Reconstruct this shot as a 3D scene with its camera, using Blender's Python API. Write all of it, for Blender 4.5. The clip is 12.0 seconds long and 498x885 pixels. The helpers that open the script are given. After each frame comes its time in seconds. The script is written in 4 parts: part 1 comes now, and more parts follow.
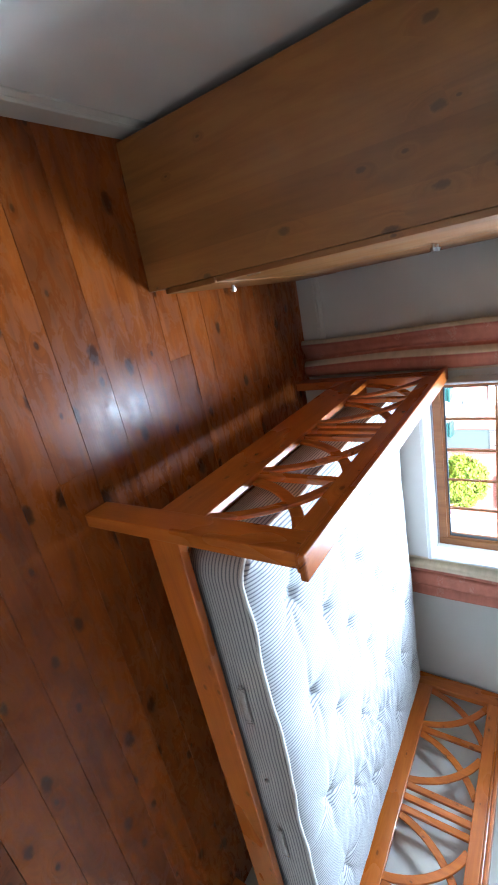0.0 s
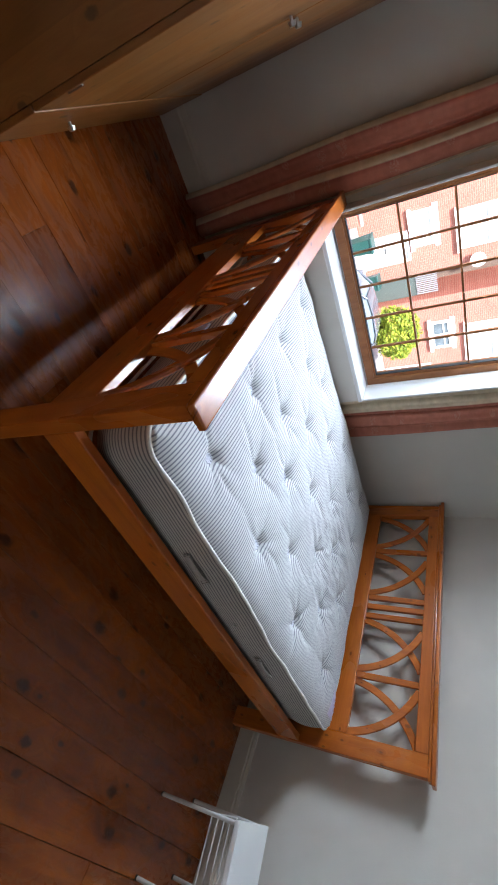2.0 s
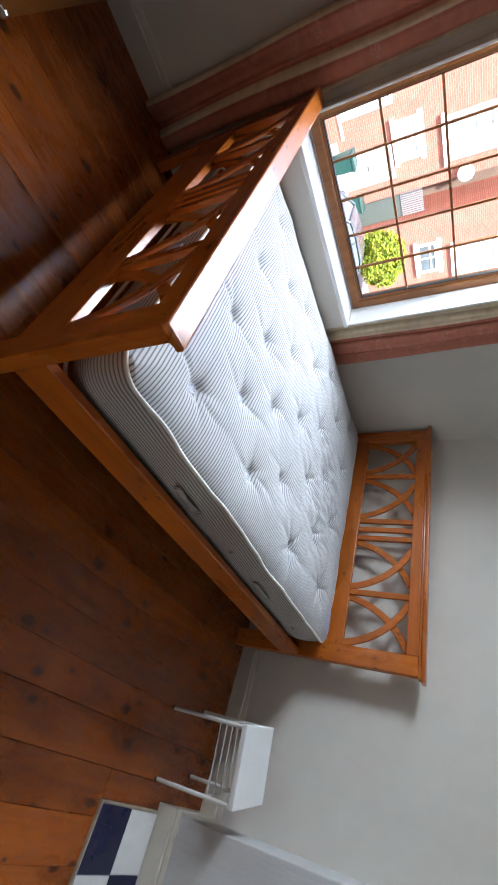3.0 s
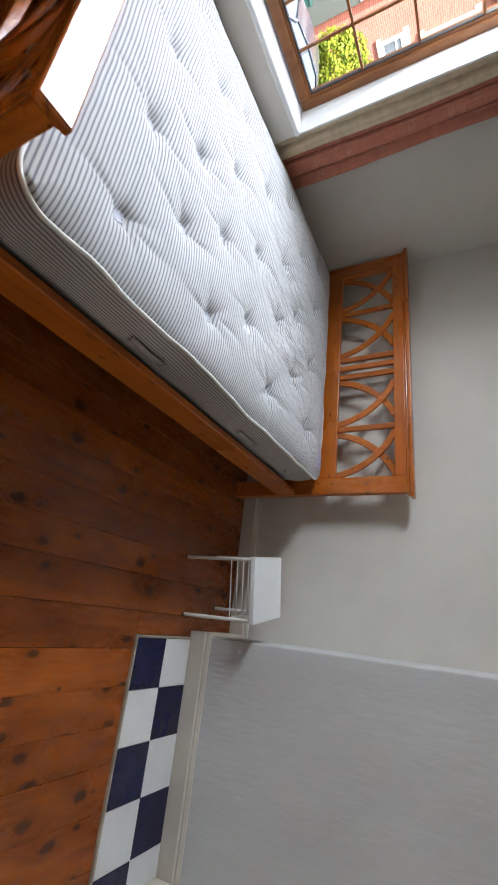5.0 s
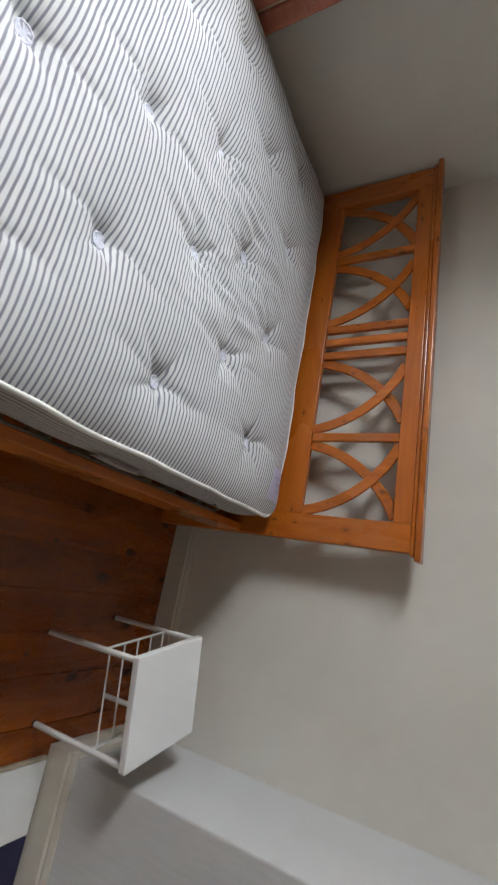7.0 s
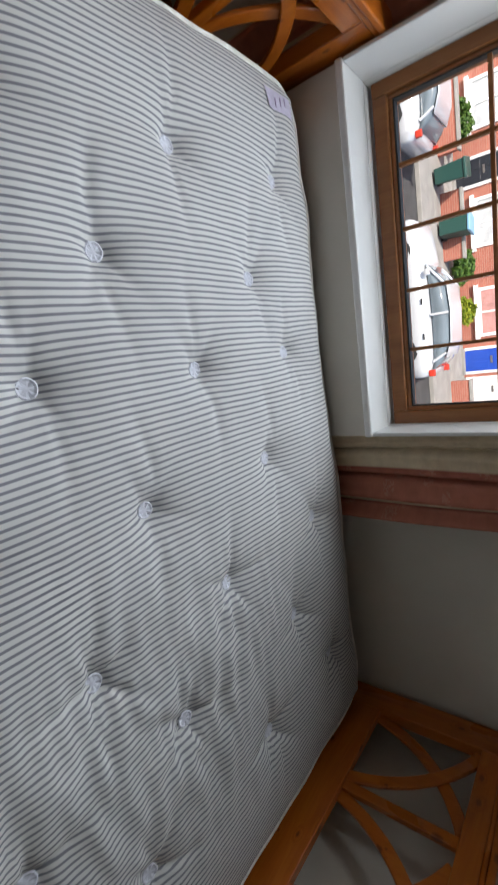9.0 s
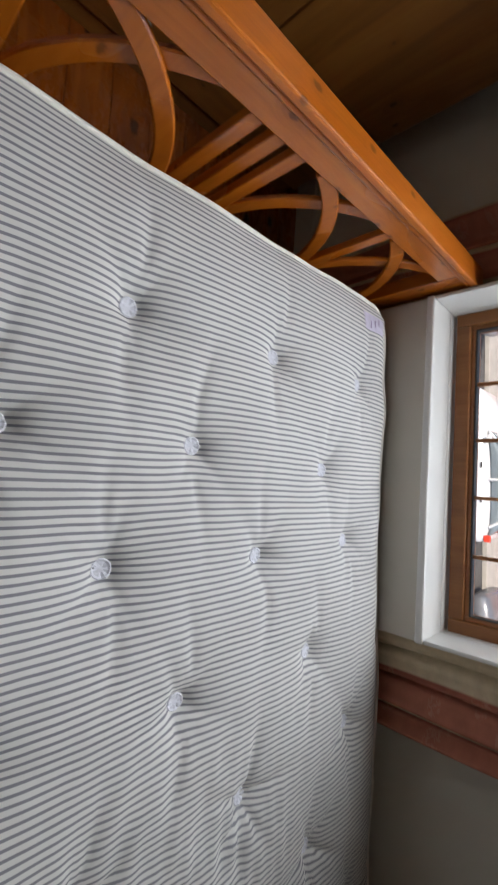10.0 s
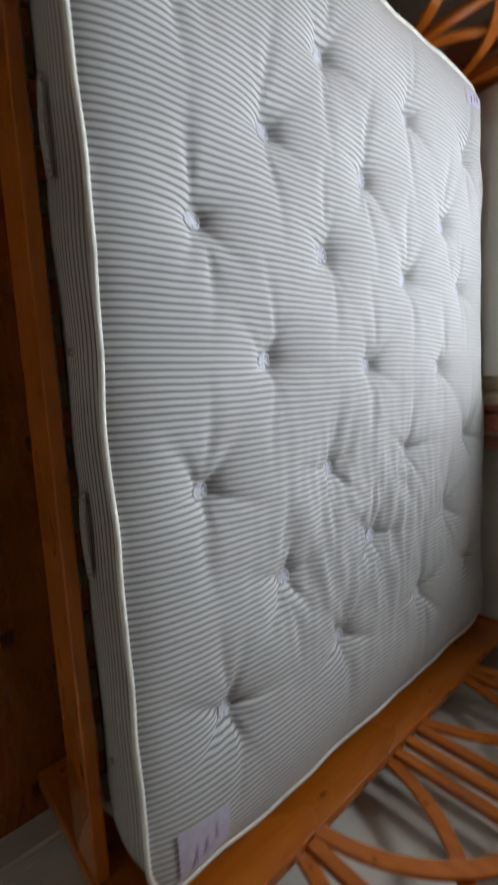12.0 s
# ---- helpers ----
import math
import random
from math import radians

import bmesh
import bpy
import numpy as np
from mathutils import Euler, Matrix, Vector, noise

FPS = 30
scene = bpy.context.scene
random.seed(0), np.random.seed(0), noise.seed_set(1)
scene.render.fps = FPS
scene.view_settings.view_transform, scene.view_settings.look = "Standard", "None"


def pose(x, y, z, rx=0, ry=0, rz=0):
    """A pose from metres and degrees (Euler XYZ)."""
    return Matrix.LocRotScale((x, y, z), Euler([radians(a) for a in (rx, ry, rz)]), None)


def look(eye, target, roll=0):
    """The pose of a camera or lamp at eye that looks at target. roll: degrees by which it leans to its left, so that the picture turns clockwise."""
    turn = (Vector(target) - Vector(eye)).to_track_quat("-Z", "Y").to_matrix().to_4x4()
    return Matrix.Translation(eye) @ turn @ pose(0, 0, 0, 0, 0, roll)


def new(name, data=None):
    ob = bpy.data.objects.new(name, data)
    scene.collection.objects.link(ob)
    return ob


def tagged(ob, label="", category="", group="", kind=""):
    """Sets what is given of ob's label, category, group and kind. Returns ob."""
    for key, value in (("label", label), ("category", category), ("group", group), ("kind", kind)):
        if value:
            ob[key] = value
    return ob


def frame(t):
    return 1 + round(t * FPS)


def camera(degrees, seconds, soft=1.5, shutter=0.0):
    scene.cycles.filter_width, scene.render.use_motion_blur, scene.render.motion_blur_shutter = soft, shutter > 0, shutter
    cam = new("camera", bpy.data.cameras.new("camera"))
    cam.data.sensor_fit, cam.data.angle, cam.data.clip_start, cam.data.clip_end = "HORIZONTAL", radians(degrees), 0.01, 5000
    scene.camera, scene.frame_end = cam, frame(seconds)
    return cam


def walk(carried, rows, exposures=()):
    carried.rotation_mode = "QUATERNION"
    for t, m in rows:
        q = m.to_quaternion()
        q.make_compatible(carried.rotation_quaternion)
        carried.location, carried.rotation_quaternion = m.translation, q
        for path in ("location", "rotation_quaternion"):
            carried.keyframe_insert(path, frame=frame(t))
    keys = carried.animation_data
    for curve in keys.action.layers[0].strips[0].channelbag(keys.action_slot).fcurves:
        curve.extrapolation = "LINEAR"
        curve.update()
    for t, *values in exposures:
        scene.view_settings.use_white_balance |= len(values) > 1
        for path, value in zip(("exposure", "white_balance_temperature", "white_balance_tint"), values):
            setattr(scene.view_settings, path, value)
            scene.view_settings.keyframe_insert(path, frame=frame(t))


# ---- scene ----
cam = camera(59.1, 12.0, 1.8, 0.2)
PATH = [
    (0, (-2.706, -0.698, 1.256), (-2.063, 0.823, 0.127), 91.3),
    (0.5, (-2.691, -0.596, 1.263), (-1.964, 0.918, 0.177), 91.1),
    (1, (-2.63, -0.595, 1.301), (-1.738, 0.868, 0.268), 89.3),
    (1.5, (-2.566, -0.609, 1.328), (-1.498, 0.775, 0.355), 87.3),
    (2, (-2.538, -0.62, 1.329), (-1.428, 0.753, 0.39), 86.6),
    (2.5, (-2.508, -0.619, 1.322), (-1.306, 0.693, 0.408), 86.7),
    (3, (-2.485, -0.627, 1.322), (-1.168, 0.573, 0.414), 87.1),
    (3.2, (-2.482, -0.633, 1.327), (-1.131, 0.518, 0.421), 86.9),
    (4.8, (-2.382, -0.67, 1.359), (-0.778, 0.11, 0.454), 84.8),
    (5, (-2.33, -0.691, 1.349), (-0.71, 0.059, 0.446), 85.0),
    (5.5, (-2.112, -0.696, 1.349), (-0.425, -0.096, 0.458), 84.2),
    (6, (-1.966, -0.535, 1.295), (-0.262, -0.009, 0.389), 87.2),
    (6.5, (-1.759, -0.323, 1.286), (-0.064, 0.193, 0.358), 88.3),
    (6.7, (-1.655, -0.258, 1.261), (0.031, 0.273, 0.325), 89.5),
    (8.3, (-1.259, 0.259, 1.234), (-0.261, 1.512, 0.036), 90.9),
    (8.5, (-1.273, 0.285, 1.246), (-0.487, 1.661, 0.026), 90.4),
    (9, (-1.318, 0.313, 1.247), (-0.932, 1.834, 0.007), 90.3),
    (9.5, (-1.405, 0.312, 1.241), (-1.276, 1.861, -0.017), 89.2),
    (10, (-1.485, 0.279, 1.231), (-1.625, 1.711, -0.158), 89.0),
    (10.5, (-1.445, 0.177, 1.222), (-1.968, 1.391, -0.278), 88.7),
    (11, (-1.355, 0.022, 1.226), (-2.052, 1.127, -0.289), 88.8),
    (11.5, (-1.186, -0.162, 1.227), (-1.55, 1.08, -0.298), 91.0),
    (12, (-0.995, -0.225, 1.255), (-0.784, 1.078, -0.248), 93.5),
]
walk(cam, [(t, look(eye, target, roll)) for t, eye, target, roll in PATH], [(0, 3.27, 5400, 6), (0.5, 2.95, 5600, 8), (1, 2.72, 5800, 10), (1.5, 2.27, 5950, 10), (2.0, 2.19, 6100, 11), (2.5, 2.27, 6200, 11), (5.5, 2.22, 6800, 13), (6.7, 2.14, 7100, 14), (8.3, 1.08, 6900, 11), (9, 0.95, 6900, 11), (9.5, 1.06, 7150, 12), (10.5, 1.17, 7350, 15), (11, 1.42, 7250, 16), (11.5, 1.56, 7150, 13), (12, 1.5, 7050, 11)])


# ---- light ----
world = bpy.data.worlds.new("sky")
scene.world = world
world.use_nodes = True
_nt = world.node_tree
_sky = _nt.nodes.new("ShaderNodeTexSky")
_sky.sky_type, _sky.sun_disc = "NISHITA", False
_sky.sun_elevation, _sky.sun_rotation = radians(48), radians(205)
_sky.air_density, _sky.dust_density = 1.0, 1.5
_nt.nodes["Background"].inputs["Strength"].default_value = 0.15
_nt.links.new(_sky.outputs["Color"], _nt.nodes["Background"].inputs["Color"])

sun_data = bpy.data.lights.new("sun", "SUN")
sun_data.energy, sun_data.angle, sun_data.color = 3.6, radians(2.0), (1.0, 0.96, 0.91)
sun = new("sun", sun_data)
sun.matrix_world = look((-6, -14, 16), (0, 0, 0))

# daylight of the upper window lights, inside the opening
lamp_data = bpy.data.lights.new("window_daylight", "AREA")
lamp_data.shape, lamp_data.size, lamp_data.size_y = "RECTANGLE", 0.96, 0.42
lamp_data.energy, lamp_data.color = 10.0, (0.80, 0.91, 1.0)
lamp_data.spread = radians(150)
window_daylight = new("window_daylight", lamp_data)
window_daylight.matrix_world = look((-1.54, 1.87, 1.87), (-1.48, 0.87, 1.17))


# ---- materials ----
def material(name, rough=0.6, metal=0.0, spec=0.5):
    m = bpy.data.materials.new(name)
    m.use_nodes = True
    n = m.node_tree.nodes
    b = n["Principled BSDF"]
    b.inputs["Roughness"].default_value = rough
    b.inputs["Metallic"].default_value = metal
    b.inputs["Specular IOR Level"].default_value = spec
    return m, n, m.node_tree.links, b


def coords(n, l, scale, random_shift=True, source="Object", rot=(0, 0, 0)):
    """Object coordinates scaled per axis and shifted by a random amount per object."""
    tc = n.new("ShaderNodeTexCoord")
    mp = n.new("ShaderNodeMapping")
    mp.inputs["Scale"].default_value = scale
    mp.inputs["Rotation"].default_value = rot
    l.new(tc.outputs[source], mp.inputs["Vector"])
    if random_shift:
        info = n.new("ShaderNodeObjectInfo")
        mul = n.new("ShaderNodeVectorMath")
        mul.operation = "MULTIPLY"
        mul.inputs[1].default_value = (37.0, 53.0, 71.0)
        l.new(info.outputs["Random"], mul.inputs[0])
        l.new(mul.outputs[0], mp.inputs["Location"])
    return mp.outputs["Vector"]


def noise_node(n, l, vec, scale, detail=3.0, rough=0.55, distort=0.0):
    t = n.new("ShaderNodeTexNoise")
    t.inputs["Scale"].default_value, t.inputs["Detail"].default_value = scale, detail
    t.inputs["Roughness"].default_value, t.inputs["Distortion"].default_value = rough, distort
    l.new(vec, t.inputs["Vector"])
    return t.outputs["Fac"]


def ramp(n, l, fac, stops):
    r = n.new("ShaderNodeValToRGB")
    e = r.color_ramp.elements
    while len(e) < len(stops):
        e.new(0.5)
    for el, (p, c) in zip(e, stops):
        el.position = p
        el.color = (*c, 1.0) if len(c) == 3 else c
    l.new(fac, r.inputs["Fac"])
    return r.outputs["Color"]


def mix(n, l, fac, a, b, mode="MIX"):
    m = n.new("ShaderNodeMix")
    m.data_type, m.blend_type = "RGBA", mode
    for sock, v in ((m.inputs[0], fac), (m.inputs[6], a), (m.inputs[7], b)):
        if isinstance(v, (int, float)):
            sock.default_value = v
        elif isinstance(v, tuple):
            sock.default_value = (*v, 1.0)
        else:
            l.new(v, sock)
    return m.outputs[2]


def maths(n, l, op, a, b=0.0):
    m = n.new("ShaderNodeMath")
    m.operation = op
    for sock, v in zip(m.inputs, (a, b)):
        if isinstance(v, (int, float)):
            sock.default_value = v
        else:
            l.new(v, sock)
    return m.outputs[0]


def bump(n, l, b, height, strength=0.2, distance=0.01):
    k = n.new("ShaderNodeBump")
    k.inputs["Strength"].default_value, k.inputs["Distance"].default_value = strength, distance
    l.new(height, k.inputs["Height"])
    l.new(k.outputs["Normal"], b.inputs["Normal"])


def wood(name, dark, mid, light, axis, rough=0.3, knots=1.0, coat=0.0, tone=0.25, knot_size=1.0, streak=0.22, plank=0.0, blotch=0.0, pick_over=0.45, spec=0.4):
    """Varnished pine with grain along an axis (0, 1, 2), knots, glued planks and a tone of its own for each piece."""
    m, n, l, b = material(name, rough, 0.0, spec)
    others = [k for k in range(3) if k != axis]
    flat = n.new("ShaderNodeSeparateXYZ")
    l.new(coords(n, l, (1, 1, 1)), flat.inputs[0])
    u = maths(n, l, "ADD", flat.outputs[others[0]], flat.outputs[others[1]])
    along = flat.outputs[axis]

    def plane(su, sv):
        c = n.new("ShaderNodeCombineXYZ")
        l.new(maths(n, l, "MULTIPLY", u, su), c.inputs[0])
        l.new(maths(n, l, "MULTIPLY", along, sv), c.inputs[1])
        return c.outputs[0]

    # knots push the grain aside
    vor = n.new("ShaderNodeTexVoronoi")
    vor.voronoi_dimensions = "2D"
    vor.inputs["Scale"].default_value = 1.0
    vor.inputs["Randomness"].default_value = 0.95
    l.new(plane(7.5 / knot_size, 4.2 / knot_size), vor.inputs["Vector"])
    edge = noise_node(n, l, plane(60.0 / knot_size, 45.0 / knot_size), 1.0, 2.0)
    size = maths(n, l, "ADD", maths(n, l, "MULTIPLY", n_sep(n, l, vor.outputs["Color"], 1), 1.1), 0.35)
    wob = maths(n, l, "ADD", maths(n, l, "DIVIDE", vor.outputs["Distance"], size), maths(n, l, "MULTIPLY", maths(n, l, "SUBTRACT", edge, 0.5), 0.11))
    pick = maths(n, l, "GREATER_THAN", n_sep(n, l, vor.outputs["Color"]), pick_over)
    halo = maths(n, l, "MULTIPLY", pick, n_sep(n, l, ramp(n, l, wob, [(0.10, (1, 1, 1)), (0.42, (0, 0, 0))])))
    core = maths(n, l, "MULTIPLY", pick, n_sep(n, l, ramp(n, l, wob, [(0.055, (1, 1, 1)), (0.085, (0.8, 0.8, 0.8)), (0.125, (0, 0, 0))])))

    bent = n.new("ShaderNodeCombineXYZ")
    l.new(maths(n, l, "ADD", maths(n, l, "MULTIPLY", u, 15.0), maths(n, l, "MULTIPLY", halo, 1.1)), bent.inputs[0])
    l.new(maths(n, l, "MULTIPLY", along, 1.3), bent.inputs[1])
    grain = noise_node(n, l, bent.outputs[0], 1.0, 5.0, 0.62, 1.6)
    fine = noise_node(n, l, plane(190.0, 5.0), 1.0, 2.0)
    broad = noise_node(n, l, plane(3.2, 1.2), 1.0, 3.0)
    col = ramp(n, l, grain, [(0.28, dark), (0.5, mid), (0.72, light)])
    col = mix(n, l, streak, col, ramp(n, l, fine, [(0.35, dark), (0.65, light)]))
    col = mix(n, l, 0.55, col, ramp(n, l, broad, [(0.3, (0.72, 0.68, 0.66)), (0.7, (1.12, 1.1, 1.06))]), "MULTIPLY")
    if blotch:
        worn = noise_node(n, l, plane(5.0, 2.6), 1.0, 5.0, 0.55, 0.6)
        col = mix(n, l, blotch, col, ramp(n, l, worn, [(0.30, (0.50, 0.42, 0.36)), (0.52, (1.0, 1.0, 1.0)), (0.74, (1.35, 1.55, 1.7))]), "MULTIPLY")
    if plank:
        lane = n.new("ShaderNodeTexWhiteNoise")
        lane.noise_dimensions = "1D"
        l.new(maths(n, l, "FLOOR", maths(n, l, "MULTIPLY", u, 1.0 / plank)), lane.inputs["W"])
        col = mix(n, l, 0.5, col, ramp(n, l, lane.outputs["Value"], [(0.0, (0.74, 0.70, 0.66)), (1.0, (1.22, 1.22, 1.22))]), "MULTIPLY")
    info = n.new("ShaderNodeObjectInfo")
    col = mix(n, l, tone, col, ramp(n, l, info.outputs["Random"], [(0.0, (0.55, 0.48, 0.42)), (0.5, (1.0, 0.96, 0.95)), (1.0, (1.3, 1.3, 1.25))]), "MULTIPLY")
    col = mix(n, l, maths(n, l, "MULTIPLY", halo, 0.18 * knots), col, tuple(c * 0.7 for c in dark))
    col = mix(n, l, maths(n, l, "MULTIPLY", core, 0.9 * knots), col, tuple(c * 0.30 for c in dark))
    l.new(col, b.inputs["Base Color"])
    b.inputs["Coat Weight"].default_value = coat
    b.inputs["Coat Roughness"].default_value = 0.22
    scuff = noise_node(n, l, plane(22.0, 9.0), 1.0, 6.0, 0.7, 0.8) if blotch else broad
    rr = n.new("ShaderNodeMapRange")
    rr.inputs["From Min"].default_value, rr.inputs["From Max"].default_value = 0.3, 0.7
    rr.inputs["To Min"].default_value, rr.inputs["To Max"].default_value = rough * 0.75, rough * (1.9 if blotch else 1.35)
    l.new(scuff, rr.inputs["Value"])
    l.new(rr.outputs[0], b.inputs["Roughness"])
    bump(n, l, b, fine, 0.10, 0.002)
    return m


def n_sep(n, l, colour, channel=0):
    s = n.new("ShaderNodeSeparateColor")
    l.new(colour, s.inputs[0])
    return s.outputs[channel]


def painted(name, colour, rough=0.6, grain=260.0, bumpy=0.12, stain=0.06, scale_vec=(1, 1, 1), spec=0.4):
    m, n, l, b = material(name, rough, 0.0, spec)
    v = coords(n, l, scale_vec, False)
    big = noise_node(n, l, v, 1.6, 4.0)
    small = noise_node(n, l, v, grain, 2.0)
    lo = tuple(c * (1 - stain) for c in colour)
    hi = tuple(min(1, c * (1 + stain * 0.5)) for c in colour)
    l.new(ramp(n, l, big, [(0.35, lo), (0.65, hi)]), b.inputs["Base Color"])
    bump(n, l, b, small, bumpy, 0.004)
    return m


def plain(name, colour, rough=0.5, metal=0.0, vary=0.12, scale=30.0, spec=0.5):
    m, n, l, b = material(name, rough, metal, spec)
    f = noise_node(n, l, coords(n, l, (1, 1, 1)), scale, 3.0)
    l.new(ramp(n, l, f, [(0.3, tuple(c * (1 - vary) for c in colour)), (0.7, tuple(min(1, c * (1 + vary)) for c in colour))]), b.inputs["Base Color"])
    return m


M_FLOOR = wood("varnished_floor_pine", (0.165, 0.037, 0.005), (0.290, 0.069, 0.008), (0.395, 0.106, 0.014), 0, 0.21, 1.0, 0.0, 0.6, 1.0, 0.10, 0.0, 0.42, 0.52, 0.30)
PINE = ((0.36, 0.083, 0.006), (0.47, 0.120, 0.009), (0.56, 0.162, 0.016))
M_PINE_X = wood("orange_pine_lengthwise", *PINE, 0, 0.28, 0.8, 0.32, 0.12, 0.40, 0.14, 0.0, 0.0, 0.70, 0.5)
M_PINE_Y = wood("orange_pine_crosswise", *PINE, 1, 0.28, 0.8, 0.32, 0.12, 0.40, 0.14, 0.0, 0.0, 0.70, 0.5)
M_PINE_Z = wood("orange_pine_upright", *PINE, 2, 0.28, 0.8, 0.32, 0.12, 0.40, 0.14, 0.0, 0.0, 0.70, 0.5)
WARD = ((0.20, 0.072, 0.013), (0.255, 0.098, 0.019), (0.30, 0.124, 0.026))
M_WARD_Z = wood("waxed_wardrobe_pine_upright", *WARD, 2, 0.42, 0.80, 0.35, 0.10, 0.62, 0.08, 0.115, 0.0, 0.74)
M_WARD_Y = wood("waxed_wardrobe_pine_crosswise", *WARD, 1, 0.42, 0.80, 0.35, 0.10, 0.62, 0.08, 0.115, 0.0, 0.74)
M_WALL = painted("white_wall_paint", (0.645, 0.610, 0.548), 0.75, 180.0, 0.10)
M_CHIM = painted("white_relief_paper", (0.565, 0.562, 0.552), 0.7, 30.0, 0.56, 0.05, (1, 1.7, 0.42))
# unseen ceiling: colour set dark to cut light bounced around the room
M_CEIL = painted("darkened_ceiling_paint", (0.28, 0.27, 0.25), 0.8)
M_TRIM = painted("cream_gloss_trim", (0.60, 0.55, 0.47), 0.32, 60.0, 0.05, 0.10)
M_WHITE = painted("white_gloss_paint", (0.80, 0.80, 0.79), 0.3, 60.0, 0.03, 0.05)
M_METAL_WHITE = painted("white_coated_steel", (0.74, 0.73, 0.70), 0.4, 120.0, 0.03, 0.06)
M_FRAME = wood("wood_effect_window_frame", (0.22, 0.080, 0.024), (0.30, 0.115, 0.036), (0.37, 0.150, 0.050), 2, 0.35, 0.2, 0.0, 0.05)
M_CHROME = plain("brushed_nickel", (0.55, 0.54, 0.52), 0.28, 1.0)
M_BLACK = plain("black_rubber", (0.02, 0.02, 0.02), 0.6)
M_NAVY = plain("navy_glazed_tile", (0.010, 0.012, 0.052), 0.22, 0.0, 0.2, 9.0)
M_TILE_WHITE = plain("white_glazed_tile", (0.74, 0.74, 0.73), 0.22, 0.0, 0.03, 9.0)
M_GROUT = plain("grey_grout", (0.36, 0.35, 0.33), 0.8)
M_EDGE = plain("worn_edging_wood", (0.40, 0.33, 0.25), 0.5, 0.0, 0.25, 14.0)
M_SLAT = wood("pale_slat_wood", (0.42, 0.27, 0.13), (0.52, 0.35, 0.19), (0.60, 0.43, 0.25), 1, 0.55, 0.5)


def glass_material():
    m, n, l, b = material("window_glass", 0.0)
    b.inputs["Transmission Weight"].default_value = 1.0
    b.inputs["IOR"].default_value = 1.05
    return m


M_GLASS = glass_material()


def ticking(name, axis, pitch, tint=(1.0, 1.0, 1.0)):
    """Striped mattress ticking: grey-blue lines on off-white cotton, both multiplied by tint; the stripes follow the
    cloth by its UV map.
    """
    m, n, l, b = material(name, 0.85, 0.0, 0.2)
    uv = n.new("ShaderNodeUVMap")
    uv.uv_map = "cloth"
    sep = n.new("ShaderNodeSeparateXYZ")
    l.new(uv.outputs[0], sep.inputs[0])
    wob = noise_node(n, l, coords(n, l, (1, 1, 1), False), 9.0, 2.0)
    pos = maths(n, l, "ADD", sep.outputs[axis], maths(n, l, "MULTIPLY", wob, 0.004))
    s = maths(n, l, "SINE", maths(n, l, "MULTIPLY", pos, 2 * math.pi / pitch))
    weave = noise_node(n, l, coords(n, l, (1, 1, 1), False), 900.0, 1.0)
    soil = noise_node(n, l, coords(n, l, (1, 1, 1), False), 2.3, 4.0)
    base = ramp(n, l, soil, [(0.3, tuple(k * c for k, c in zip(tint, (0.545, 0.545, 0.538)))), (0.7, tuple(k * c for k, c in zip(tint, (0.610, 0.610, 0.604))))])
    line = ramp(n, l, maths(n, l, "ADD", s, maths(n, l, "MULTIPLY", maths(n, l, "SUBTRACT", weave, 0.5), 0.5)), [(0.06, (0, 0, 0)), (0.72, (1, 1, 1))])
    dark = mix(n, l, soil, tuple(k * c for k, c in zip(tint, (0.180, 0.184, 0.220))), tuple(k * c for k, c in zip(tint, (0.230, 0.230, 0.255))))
    l.new(mix(n, l, line, base, dark), b.inputs["Base Color"])
    b.inputs["Sheen Weight"].default_value = 0.15
    bump(n, l, b, weave, 0.12, 0.002)
    return m


M_TICK_TOP = ticking("ticking_top", 0, 0.0127)
# border tint: tan tone, with the shade of the mattress sides put in
M_TICK_SIDE = ticking("ticking_border_shaded", 1, 0.0122, (0.76, 0.70, 0.65))
M_PIPING = plain("cream_piping", (0.74, 0.72, 0.67), 0.8)
M_TUFT = plain("white_felt_washer", (0.58, 0.59, 0.66), 0.9, 0.0, 0.1, 90.0)
M_HANDLE = plain("grey_handle_cloth", (0.36, 0.33, 0.305), 0.85, 0.0, 0.2, 160.0)
M_STITCH = plain("brown_stitching", (0.11, 0.085, 0.07), 0.85)
M_LABEL = plain("lilac_label_cloth", (0.52, 0.49, 0.62), 0.8, 0.0, 0.1, 60.0)
M_LABEL_INK = plain("violet_label_print", (0.40, 0.34, 0.50), 0.8)


